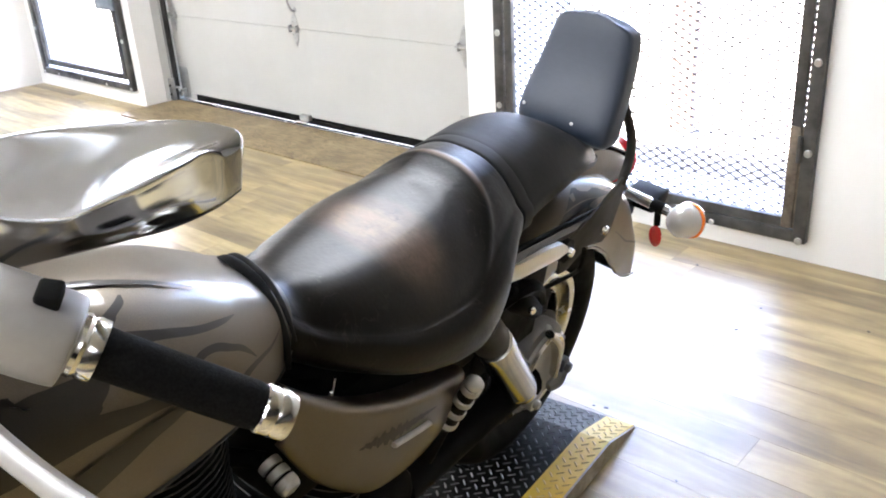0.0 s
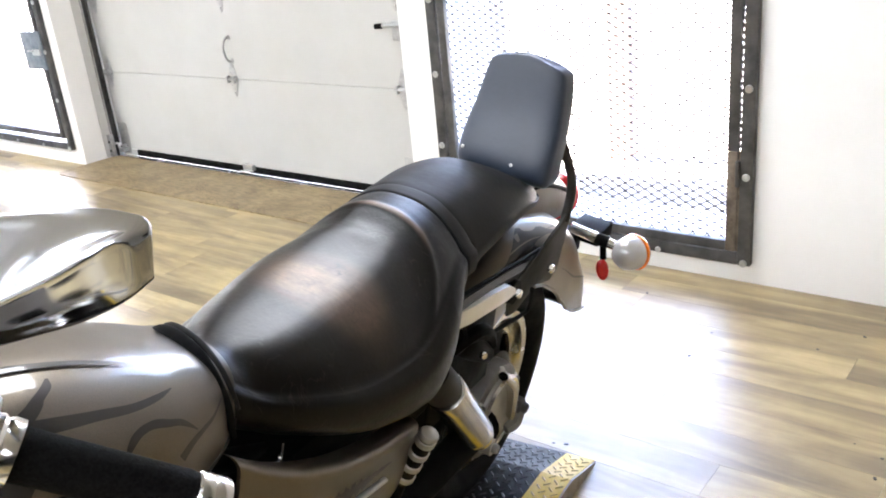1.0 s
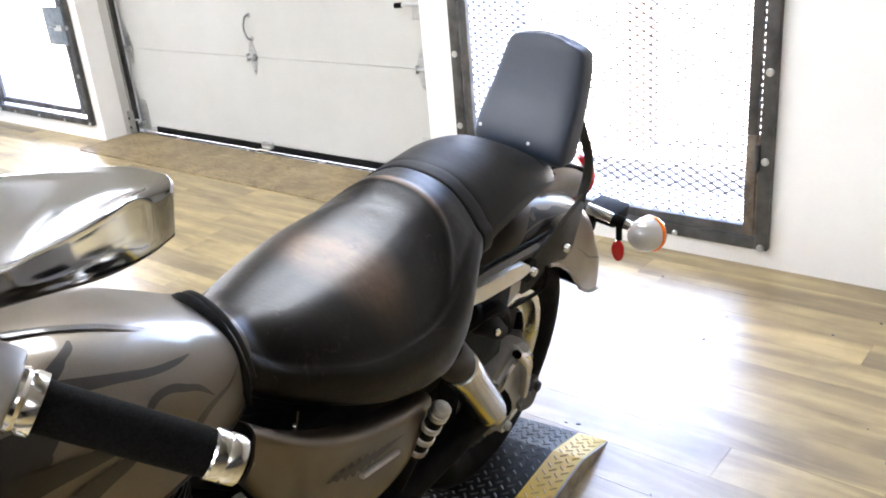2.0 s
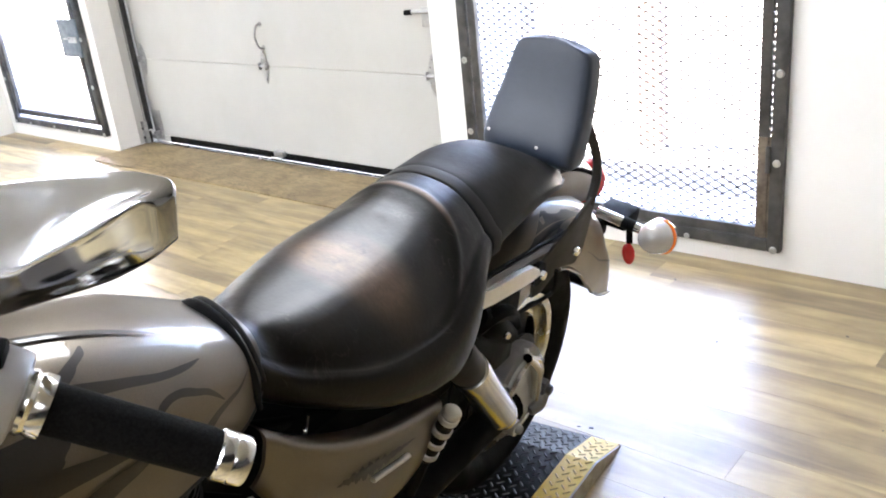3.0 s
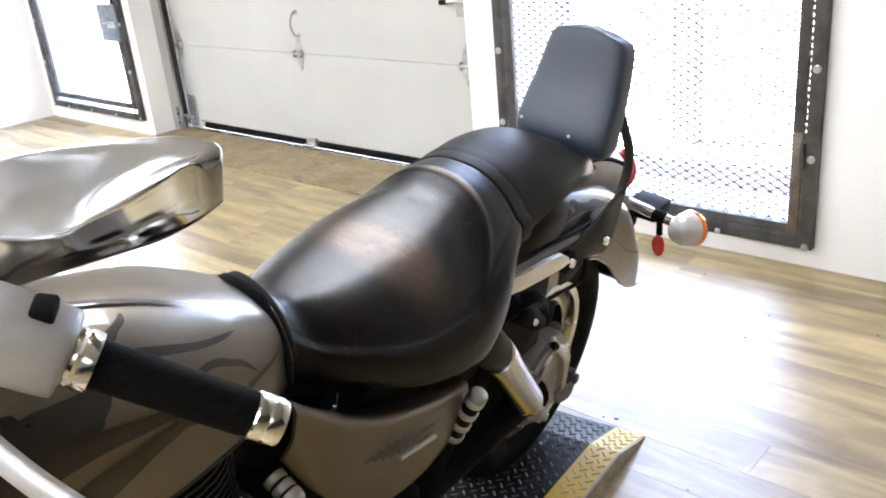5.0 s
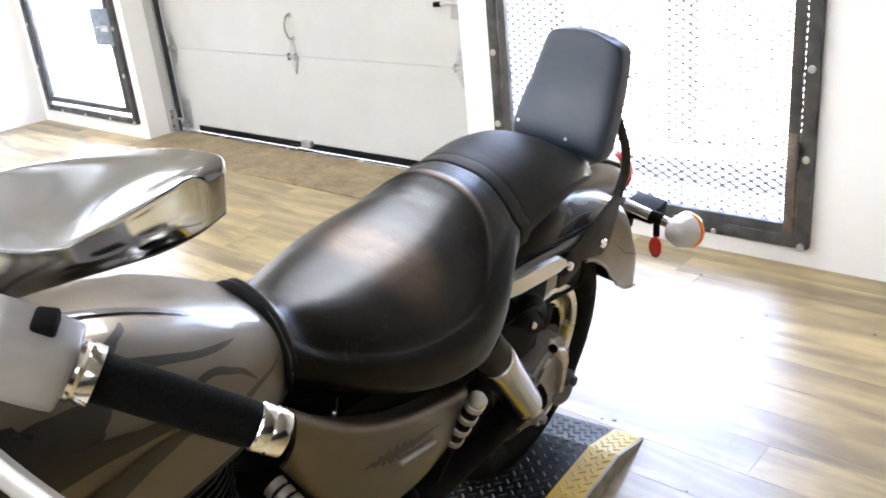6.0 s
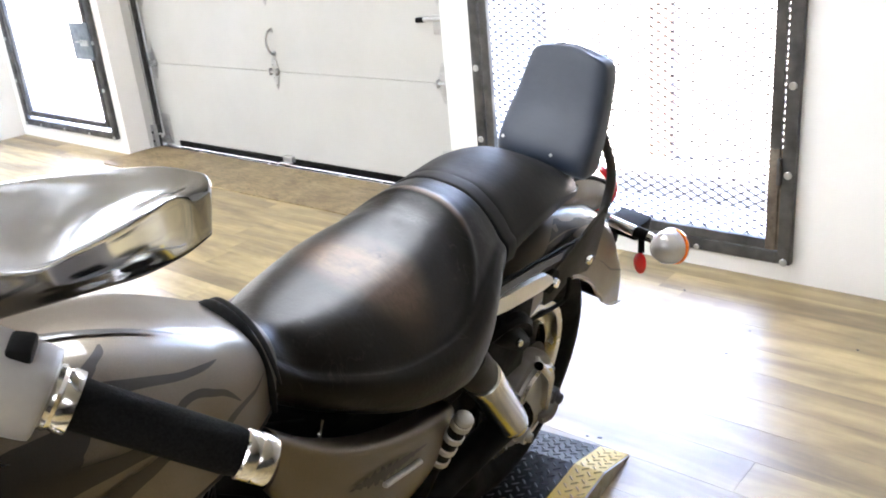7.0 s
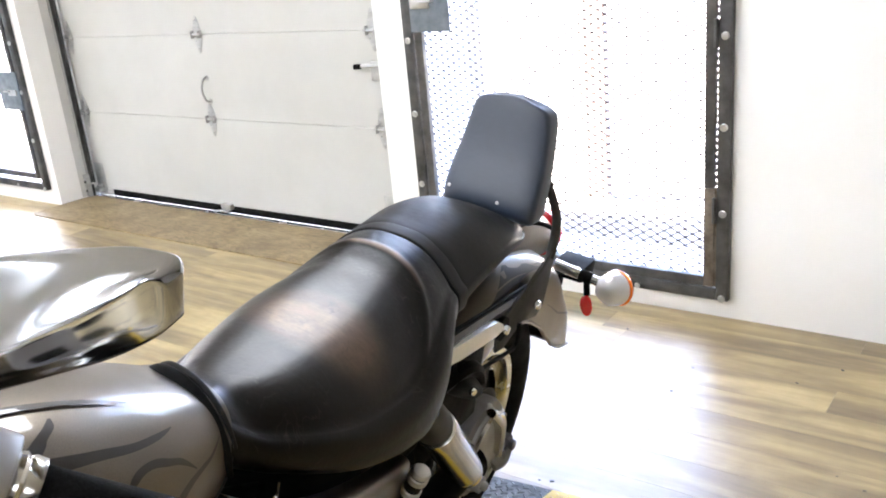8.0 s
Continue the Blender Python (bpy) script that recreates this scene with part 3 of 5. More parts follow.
# ---- low lift ramp under the motorcycle ----
LIFT = pose(2.334, -1.333, 0, 0, 0, -83.5)         # x runs along the edge towards the bike's front, y across to its left
LW, LZ, FOLD, LEN = 0.62, 0.050, 0.165, 2.55
lift = tagged(empty("motorcycle_lift", LIFT), "low black tread-plate motorcycle lift with yellow edges", "lift")


def deck_z(x):
    return LZ * min(x / FOLD, 1.0) + 0.004 * (x < FOLD) * (1 - x / FOLD)


def strip(y0, y1, name, material, label=""):
    rows = []
    for x in (0.0, FOLD, LEN):
        z = deck_z(x)
        rows.append([(x, y0, z), (x, y1, z), (x, y1, max(z - 0.006, 0.0)), (x, y0, max(z - 0.006, 0.0))])
    return part(name, loft(rows), material, lift, label, False)


strip(-0.085, 0.0, "yellow_edge", M_YELLOW, "yellow painted tread-plate edge strip")
strip(-LW + 0.085, -0.0855, "deck", M_PLATE, "black tread-plate deck")
strip(-LW, -LW + 0.0845, "yellow_edge", M_YELLOW, "yellow painted tread-plate edge strip")
for y0 in (0.0, -LW - 0.006):
    bm = bmesh.new()
    outline = [(0.004, 0), (0.006, 0.003), (FOLD, LZ), (LEN, LZ), (LEN, 0)]
    part("side_skirt", plate(outline, 0.006, Matrix.Translation((0, y0 + 0.006 if y0 == 0 else y0 + 0.006, 0)) @ pose(0, 0, 0, 90), 0.001), M_SIDE, lift, "scuffed grey-yellow side skirt", False)


def tread_lugs(x0, x1, y0, y1, name, material):
    """Raised lozenges of tread plate in a basket weave, each pointing at its neighbour's side."""
    verts, faces = [], []
    p, r = 0.0245, math.sqrt(0.5)
    span = int((x1 - x0 + y1 - y0) / p / r) + 4
    ring = [(0.0118, 0.0), (0.0066, 0.0029), (-0.0066, 0.0029), (-0.0118, 0.0), (-0.0066, -0.0029), (0.0066, -0.0029)]
    for i in range(-span, span):
        for j in range(-span, span):
            x, y = x0 + p * r * (i + j), y0 + p * r * (i - j)
            if not (x0 + 0.008 < x < x1 - 0.008 and y0 + 0.006 < y < y1 - 0.006):
                continue
            c, sn = (r, r) if (i + j) % 2 else (r, -r)
            slope, z = (LZ / FOLD if x < FOLD else 0.0), deck_z(x)
            a = len(verts)
            for px, py, pz in [(u, v, 0.0) for u, v in ring] + [(0.0090, 0, 0.0025), (-0.0090, 0, 0.0025)]:
                dx, dy = px * c - py * sn, px * sn + py * c
                verts.append((x + dx, y + dy, z + pz + slope * dx))
            faces += [tuple(a + k for k in f) for f in ((0, 1, 6), (1, 2, 7, 6), (2, 3, 7), (3, 4, 7), (4, 5, 6, 7), (5, 0, 6))]
    me = bpy.data.meshes.new(name)
    me.from_pydata(verts, [], faces)
    bm = bmesh.new()
    bm.from_mesh(me)
    bpy.data.meshes.remove(me)
    return tagged(part(name, bm, material, lift, "", False), kind="stuff")


tread_lugs(0.0, LEN, -0.083, -0.002, "yellow_tread_pattern", M_YELLOW_LUG)
tread_lugs(0.0, LEN, -LW + 0.088, -0.088, "tread_pattern", M_LUG)

# ---- motorcycle: x forward, y to its left, z up, leaning on its stand ----
bike = tagged(empty("motorcycle", pose(2.086, -1.684, 0.0535, -13.04, -0.85, -83.05) @ Matrix.Scale(1.033, 4)), "pewter cruiser motorcycle with dark flames, black leather seat and backrest", "motorcycle")
AXLE = Vector((0, 0, 0.33))
LEFT = Matrix.Translation(AXLE) @ pose(0, 0, 0, -90)      # z of this pose points to the bike's left

# rear wheel
wheel = new("rear_wheel")
wheel.parent = bike
tyre_profile = []
for a in np.linspace(-155, 155, 26):
    r = radians(a)
    tyre_profile.append((0.265 + 0.066 * math.cos(r) * (1.0 if abs(a) < 90 else 1.0), 0.082 * math.sin(r)))
tyre_profile += [(0.200, 0.040), (0.200, -0.040)]
part("tyre", lathe(tyre_profile + tyre_profile[:1], LEFT, 64, cap=False), M_RUBBER, wheel, "black rubber tyre")
groove = bmesh.new()
for k in range(40):
    a = 2 * math.pi * k / 40
    for side in (1, -1):
        sweep([LEFT @ Vector((0.3285 * math.cos(a + u * 0.09), 0.3285 * math.sin(a + u * 0.09), side * (0.012 + 0.04 * u))) + Vector((0, 0, 0)) for u in (0, 1)], 0.0025, 4, bm=groove)
part("tread_pattern", groove, M_BLACK, wheel)
part("rim", lathe([(0.185, -0.062), (0.204, -0.064), (0.206, -0.056), (0.190, -0.045), (0.178, 0.0), (0.190, 0.045), (0.206, 0.056), (0.204, 0.064), (0.185, 0.062), (0.180, 0.05), (0.165, 0.0), (0.180, -0.05), (0.185, -0.062)], LEFT, 64, cap=False), M_ALU_POLISH, wheel, "polished cast rim")
part("web", lathe([(0.176, 0.022), (0.176, 0.006), (0.05, 0.006), (0.05, 0.022)], LEFT, 48, cap=False), M_BLACK, wheel, "black wheel web")
part("inner_ring", lathe([(0.172, 0.028), (0.160, 0.045), (0.150, 0.046), (0.145, 0.03), (0.15, 0.015), (0.165, 0.012), (0.172, 0.028)], LEFT, 64, cap=False), M_ALU_POLISH, wheel)
for k in range(5):
    a = 2 * math.pi * k / 5 + 0.35
    part("spoke", sweep([LEFT @ Vector((r * math.cos(a), r * math.sin(a), z)) for r, z in ((0.04, 0.05), (0.10, 0.035), (0.178, 0.02))], [0.024, 0.020, 0.022], 10, 8, flat=0.6), M_BRACKET, wheel)
part("hub", lathe([(0.03, -0.09), (0.055, -0.08), (0.06, -0.02), (0.06, 0.05), (0.10, 0.058), (0.105, 0.07), (0.06, 0.09)], LEFT, 32), M_BRACKET, wheel)

# final drive on the left
drive = new("final_drive")
drive.parent = bike
dp = Matrix.Translation((0.082, 0, 0.348)) @ pose(0, 0, 0, -90)
part("housing", lathe([(0.105, 0.072), (0.118, 0.085), (0.119, 0.108), (0.114, 0.120), (0.100, 0.124), (0.094, 0.124)], dp, 40), M_CAST_DARK, drive, "dark grey cast final drive housing")
part("cover", lathe([(0.0935, 0.118), (0.0935, 0.126), (0.088, 0.134), (0.080, 0.137), (0.04, 0.140), (0.02, 0.140)], dp, 40), M_CAST, drive, "pale matte aluminium cover")
part("cover_ring", lathe([(0.090, 0.130), (0.096, 0.136), (0.090, 0.142), (0.084, 0.138), (0.090, 0.130)], dp, 40, cap=False), M_ALU_POLISH, drive)
for k in range(6):
    a = 2 * math.pi * k / 6 - math.pi / 2 - 0.1
    p = dp @ Vector((0.102 * math.cos(a), 0.102 * math.sin(a), 0.112))
    part("boss", lathe([(0.014, -0.02), (0.014, 0.010), (0.010, 0.014)], axis(p, (0, 1, 0)), 12), M_CAST, drive)
    bolt("bolt", p + Vector((0, 0.014, 0)), (0, 1, 0), 0.008, 0.008, drive, M_STEEL_DARK if k % 2 else M_GALV)
part("torque_arm", sweep([(0.098, 0.138, 0.462), (0.070, 0.150, 0.425), (0.062, 0.154, 0.38), (0.050, 0.152, 0.33)], [0.014, 0.017, 0.014, 0.012], 10, 16, flat=0.7), M_ALU_POLISH, drive)
part("axle_nut", lathe([(0.022, 0.14), (0.022, 0.156), (0.019, 0.159), (0.013, 0.160), (0.013, 0.170), (0.010, 0.172)], LEFT, 6), M_STEEL_DARK, drive)
part("lower_clamp", sweep([(0.045, 0.145, 0.285), (0.02, 0.155, 0.295), (-0.005, 0.155, 0.325)], [0.012, 0.015, 0.011], 8, 10), M_CAST_DARK, drive)
part("brake_linkage", sweep([(0.345, 0.125, 0.685), (0.315, 0.13, 0.66), (0.27, 0.135, 0.625), (0.215, 0.135, 0.585)], [0.020, 0.029, 0.026, 0.020], 10, 14), M_BLACK, drive, "black linkage")
part("linkage_lever", sweep([(0.36, 0.13, 0.66), (0.30, 0.145, 0.68), (0.235, 0.142, 0.645), (0.20, 0.14, 0.60)], [0.012, 0.017, 0.016, 0.012], 8, 10), M_BLACK, drive)
bolt("linkage_bolt", (0.300, 0.166, 0.640), (0.3, 1, 0.1), 0.008, 0.008, drive, M_CHROME)
# Added black plate, standing in for the dark under the fender.
part("shade_plate", box(0.17, 0.42, 0.119, 0.128, 0.50, 0.712, 0.006), M_BLACK, drive)
part("shaft_tube", sweep([(0.14, 0.115, 0.345), (0.22, 0.12, 0.35), (0.60, 0.12, 0.36)], [0.05, 0.036, 0.034], 16, 14), M_BLACK, drive, "black drive shaft tube")

# shock absorber
for s in (1, -1):
    shock = new("shock_absorber")
    shock.parent = bike
    a, b = Vector((0.414, 0.152 * s, 0.617)), Vector((0.208, 0.152 * s, 0.372))
    d = (b - a).normalized()
    length = (b - a).length
    part("chrome_cover", lathe([(0.030, 0.0), (0.039, 0.003), (0.040, 0.010), (0.0392, 0.05), (0.0385, length * 0.55), (0.0375, length * 0.84), (0.0355, length * 0.845), (0.0355, length * 0.875), (0.0365, length * 0.88), (0.034, length * 0.94), (0.022, length * 0.965), (0.012, length * 0.967)], axis(a, d), 28), M_CHROME_SOFT, shock, "chrome shock cover")
    part("upper_sleeve", lathe([(0.034, -0.10), (0.037, -0.012), (0.032, 0.001)], axis(a, d), 24), M_BRACKET, shock)
    eye = b + d * 0.055
    part("rod", sweep([b - d * 0.01, eye], 0.011, 10), M_STEEL_DARK, shock)
    part("lower_eye", sweep([eye + Vector((0, -0.03 * s, 0)), eye + Vector((0, 0.020 * s, 0))], 0.019, 14), M_ALU, shock)
    bolt("eye_nut", eye + Vector((0, 0.020 * s, 0)), (0, s, 0), 0.011, 0.012, shock)

# rear fender
def fender_point(a, u):
    """a: degrees from straight up towards the rear; u from -1 (left lower edge) to 1 (right lower edge)."""
    R = float(np.interp(a, [-62, -30, 0, 31, 57, 80, 86], [0.425, 0.440, 0.448, 0.450, 0.452, 0.493, 0.508]))
    r = float(np.interp(a, [-62, -30, 0, 20, 33, 55, 70, 79, 83, 86], [0.33, 0.30, 0.295, 0.285, 0.281, 0.291, 0.322, 0.372, 0.412, 0.475]))
    w = float(np.interp(a, [-62, 0, 40, 70, 86], [0.115, 0.118, 0.120, 0.119, 0.112]))
    t = abs(u)
    if t > 0.55:
        f = (t - 0.55) / 0.45
        rad, lat = (R - 0.055) + (r - (R - 0.055)) * f, w - 0.004 * f
    else:
        f = t / 0.55 * math.pi / 2
        rad, lat = R - 0.055 * (1 - math.cos(f) ** 0.9 if f < 1.5707 else 1.0), w * math.sin(f) ** 0.85
    g = radians(a)
    return Vector((-rad * math.sin(g), -math.copysign(lat, u), 0.33 + rad * math.cos(g)))


grid = [[fender_point(a, u) for u in np.linspace(-1, 1, 33)] for a in np.linspace(-62, 86, 60)]
inner = [[fender_point(a, u) * 0.985 + Vector((0, 0, 0.005)) for u in np.linspace(1, -1, 33)] for a in np.linspace(-62, 86, 60)]
fender = part("rear_fender", loft([g + i for g, i in zip(grid, inner)]), M_PAINT, bike, "pewter metallic rear fender with dark flame")
edge = [fender_point(a, -1) + Vector((0, 0.002, 0)) for a in np.linspace(10, 86, 40)]
part("fender_lip", sweep(edge, 0.004, 8), M_PAINT, fender)


def on_fender(name, spine, widths, material, parent, lift=1.0):
    """A painted tongue on the fender; spine rows are (angle, u)."""
    sp = spline([(a, u, w) for (a, u), w in zip(spine, widths)], 26)
    rows = []
    for i, (a, u, w) in enumerate(sp):
        da, du = sp[min(i + 1, 25)][:2] - sp[max(i - 1, 0)][:2]
        n = np.array([-du * 100, da / 100]) / (math.hypot(du * 100, da / 100) + 1e-9)
        row = []
        for k in (-1, -0.5, 0, 0.5, 1):
            aa, uu = a + k * w * n[0] * 100 * 0.9, u + k * w * n[1] * 3.0
            p = fender_point(aa, uu)
            q = Vector((0, 0, 0.33))
            out = Vector((p.x, 0, p.z - 0.33)).normalized() * 0.001 + Vector((0, math.copysign(0.0015, p.y), 0))
            row.append(p + out * lift)
        rows.append(row)
    return part(name, loft(rows, closed=False), material, parent)


on_fender("flame_tongue", [(-58, -0.45), (-30, -0.43), (-5, -0.41), (15, -0.42), (34, -0.48)], [0.075, 0.080, 0.075, 0.055, 0.002], M_FLAME, fender)
on_fender("flame_gap", [(-50, -0.30), (-25, -0.31), (-6, -0.35), (6, -0.42)], [0.022, 0.024, 0.018, 0.002], M_PAINT, fender, 2.2)
on_fender("flame_tongue", [(5, -0.38), (20, -0.36), (40, -0.41)], [0.001, 0.012, 0.002], M_FLAME, fender)
on_fender("flame_tongue", [(38, -0.78), (52, -0.72), (62, -0.60), (70, -0.42)], [0.012, 0.014, 0.010, 0.001], M_FLAME, fender)

# side strut, bracket and sissy bar
for s in (1, -1):
    strut = new("fender_strut")
    strut.parent = bike
    part("chrome_rail", loft([[(x, s * (y + 0.008), z - h), (x, s * (y + 0.012), z), (x, s * (y + 0.008), z + h), (x, s * (y - 0.008), z + h), (x, s * (y - 0.008), z - h)] for x, y, z, h in ((0.40, 0.132, 0.742, 0.016), (0.34, 0.143, 0.740, 0.018), (0.25, 0.147, 0.732, 0.019), (0.19, 0.147, 0.722, 0.017), (0.160, 0.146, 0.712, 0.008))]), M_SATIN, strut, "brushed chrome fender rail")
    part("rail_cover", loft([[(x, s * 0.128, z - 0.014), (x, s * 0.142, z - 0.012), (x, s * 0.144, z), (x, s * 0.138, z + 0.011), (x, s * 0.126, z + 0.012)] for x, z in ((0.38, 0.765), (0.33, 0.762), (0.22, 0.750), (0.10, 0.734), (0.02, 0.722))]), M_FLAME, strut, "dark painted frame rail cover")
    part("rail_seal", sweep([(0.36, s * 0.131, 0.780), (0.30, s * 0.133, 0.775), (0.22, s * 0.133, 0.765), (0.08, s * 0.132, 0.747), (0.0, s * 0.131, 0.736)], 0.004, 8), M_BLACK, strut)
    part("bolt_boss", sweep([(0.148, s * 0.135, 0.703), (0.148, s * 0.152, 0.703)], 0.026, 18), M_BLACK, strut)
    outline = [(0.16, 0.65), (0.165, 0.69), (0.145, 0.722), (0.05, 0.748), (-0.04, 0.778), (-0.08, 0.795), (-0.105, 0.785), (-0.10, 0.73), (-0.085, 0.66), (-0.05, 0.645), (0.03, 0.668), (0.08, 0.655), (0.12, 0.643)]
    part("bracket_plate", plate([(x, z) for x, z in outline][::s], 0.006, Matrix.Translation((0, 0.142 * s + (0.006 if s > 0 else 0), 0)) @ pose(0, 0, 0, 90), 0.001), M_BRACKET, strut, "dark grey steel bracket plate")
    for x, z in ((0.148, 0.703), (-0.020, 0.690)):
        bolt("acorn_bolt", (x, 0.1515 * s, z), (0, s, 0), 0.011, 0.012, strut, M_CHROME)
    part("brake_rod", sweep([(0.061, 0.152 * s, 0.675), (0.054, 0.152 * s, 0.640), (0.058, 0.151 * s, 0.622), (0.080, 0.150 * s, 0.620), (0.16, 0.148 * s, 0.632), (0.25, 0.145 * s, 0.645)], 0.0048, 8, 36), M_RUBBER, strut)

half_bar = [(-0.085, 0.143, 0.775), (-0.112, 0.138, 0.82), (-0.115, 0.130, 0.87), (-0.10, 0.108, 0.93), (-0.09, 0.08, 0.99), (-0.095, 0.05, 1.04), (-0.10, 0.02, 1.05)]
sissy = half_bar + [(x, -l, z) for x, l, z in half_bar[::-1]]
part("sissy_bar", sweep(sissy, 0.0105, 12, 60), M_BRACKET, bike, "dark grey round steel sissy bar")

# seats
CREASE = spline([(0.93, 0.053), (0.9, 0.061), (0.87, 0.075), (0.84, 0.09), (0.81, 0.108), (0.745, 0.143), (0.675, 0.165), (0.605, 0.173), (0.55, 0.168), (0.522, 0.156), (0.496, 0.138), (0.472, 0.115), (0.455, 0.088), (0.446, 0.058), (0.440, 0.028), (0.438, 0)], 240)
# stations from nose to strap: x, middle height, crease half width and height, outer half width, lower edge, flatness of the panel
RIDER = [
    (0.94, 0.931, 0.051, 0.905, 0.075, 0.825, 2.2),
    (0.915, 0.925, 0.056, 0.896, 0.082, 0.812, 2.3),
    (0.895, 0.911, 0.062, 0.881, 0.089, 0.802, 2.4),
    (0.87, 0.892, 0.074, 0.860, 0.097, 0.785, 2.6),
    (0.835, 0.881, 0.094, 0.837, 0.115, 0.765, 2.8),
    (0.765, 0.883, 0.136, 0.818, 0.155, 0.735, 3.0),
    (0.7, 0.889, 0.157, 0.808, 0.179, 0.712, 3.2),
    (0.63, 0.900, 0.169, 0.810, 0.194, 0.697, 3.2),
    (0.58, 0.908, 0.171, 0.815, 0.199, 0.692, 3.2),
    (0.54, 0.917, 0.167, 0.829, 0.198, 0.688, 3.1),
    (0.5, 0.929, 0.158, 0.846, 0.191, 0.701, 2.9),
    (0.46, 0.940, 0.147, 0.861, 0.178, 0.738, 2.7),
    (0.43, 0.945, 0.139, 0.870, 0.166, 0.775, 2.6),
    (0.40, 0.9435, 0.131, 0.876, 0.154, 0.795, 2.5),
    (0.372, 0.940, 0.125, 0.876, 0.145, 0.800, 2.5),
    (0.370, 0.932, 0.118, 0.866, 0.138, 0.800, 2.5),
]


def seat_half(w, zt, ze, zb):
    """Left half of a plain seat's section, from the pan up to the middle."""
    d = zt - ze
    return [(w * 0.80, zb), (w * 0.95, zb + 0.012), (w * 1.005, zb + 0.35 * (ze - zb)), (w * 1.01, zb + 0.68 * (ze - zb)), (w * 0.965, ze - 0.010), (w * 0.88, ze + 0.10 * d), (w * 0.74, ze + 0.47 * d), (w * 0.52, ze + 0.81 * d), (w * 0.26, ze + 0.97 * d), (0.0, zt)]


def rider_half(zt, wc, zc, wo, zb, p, m):
    """Left half of the rider seat's section: skirt, side roll, crease, then the broad flat panel."""
    h = zc - zb
    rows = [(wo * 0.80, zb), (wo * 0.93, zb + 0.010), (wo * 0.99, zb + 0.30 * h), (wo, zb + 0.55 * h), (wo - 0.16 * (wo - wc), zb + 0.80 * h), (wc + 0.42 * (wo - wc), zc - 0.006)]
    rows += [(wc * k, zt - (zt - zc) * k ** p) for k in (1.0, 0.92, 0.82, 0.70, 0.55, 0.38, 0.19, 0.0)]
    return spline(rows, m)


def rider_skin(n=150, m=96):
    table = spline(RIDER, 300)
    line = []
    for cx, cl in CREASE:
        half = rider_half(*table[int(abs(table[:, 0] - cx).argmin())][1:], 90)
        up = half[int(half[:, 0].argmax()):]
        line.append((cx, cl, float(np.interp(-cl, -up[:, 0], up[:, 1]))))
    line, middle = np.array(line), np.array((0.66, 0.0, 0.95))
    rings = []
    for x, *row in spline(RIDER, n):
        half, moved = rider_half(*row, m), []
        fade = min(max((0.92 - x) / 0.06, 0.0), 1.0)
        groove = min(max((x - 0.50) / 0.12, 0.0), 1.0)
        groove *= groove * (3 - 2 * groove)
        slim = 1.0 - 0.10 * math.exp(-((x - 0.48) / 0.09) ** 2)
        aside = 0.011 * min(max((x - 0.36) / 0.12, 0.0), 1.0)
        for i, (l, z) in enumerate(half):
            tl, tz = half[min(i + 1, m - 1)] - half[max(i - 1, 0)]
            size = math.hypot(tl, tz) + 1e-9
            gaps = np.sqrt(((line - (x, l, z)) ** 2).sum(1))
            k = int(gaps.argmin())
            g = float(gaps[k])
            outside = float(np.dot(np.array((x, l, z)) - line[k], line[k] - middle)) > 0
            sunk = -0.0036 * math.exp(-(g / 0.020) ** 2) + (0.0022 if outside else 0.0) * math.exp(-((g - 0.042) / 0.020) ** 2)
            risen = 0.0026 * math.exp(-(g / 0.009) ** 2) - (0.0 if outside else 0.0035) * math.exp(-((g - 0.045) / 0.026) ** 2)
            off = fade * (groove * sunk + (1 - groove) * risen) - 0.007 * math.exp(-((x - 0.852) / 0.028) ** 2 - ((l - 0.055) / 0.026) ** 2)
            moved.append((l + off * tz / size * (i < m - 1), z - off * tl / size))
        rings.append([(x, l + aside, z) for l, z in moved] + [(x, aside - l * slim, z) for l, z in moved[-2::-1]])
    return loft(rings)


def seat_skin(rows, n=40, m=36):
    """rows: x, half width, top, edge height, bottom."""
    rings = []
    for x, w, zt, ze, zb in spline(rows, n):
        half = spline(seat_half(w, zt, ze, zb), m)
        rings.append([(x, l, z) for l, z in half] + [(x, -l, z) for l, z in half[-2::-1]])
    return loft(rings)


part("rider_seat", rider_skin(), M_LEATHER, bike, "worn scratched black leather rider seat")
pillion = [(0.345, 0.128, 0.932, 0.870, 0.83), (0.335, 0.1375, 0.942, 0.877, 0.813), (0.30, 0.1375, 0.944, 0.884, 0.824), (0.22, 0.136, 0.946, 0.895, 0.834), (0.14, 0.129, 0.936, 0.890, 0.838), (0.07, 0.121, 0.912, 0.877, 0.836), (0.015, 0.111, 0.886, 0.858, 0.828), (-0.03, 0.096, 0.868, 0.848, 0.822), (-0.05, 0.082, 0.858, 0.84, 0.828)]
part("pillion_seat", seat_skin(pillion, 40), M_VINYL, bike, "smooth black vinyl pillion seat")
band = []
for x, k in ((0.3655, -0.012), (0.3655, -0.0004), (0.3650, 0.0008), (0.3638, 0.0013), (0.3620, 0.0015), (0.3610, 0.0016), (0.349, 0.0017), (0.337, 0.0018), (0.3360, 0.0016), (0.3345, 0.0010), (0.3340, 0.0)):
    arc = rider_half(0.9402 + k + 0.05 * (0.3655 - x), 0.126 + k, 0.877 + k, 0.1435 + k, 0.811, 2.5, 44)
    band.append([(x, l, z) for l, z in arc] + [(x, -l, z) for l, z in arc[-2::-1]])
part("seat_strap", loft(band, closed=False), M_VINYL, bike, "black strap between the seats")
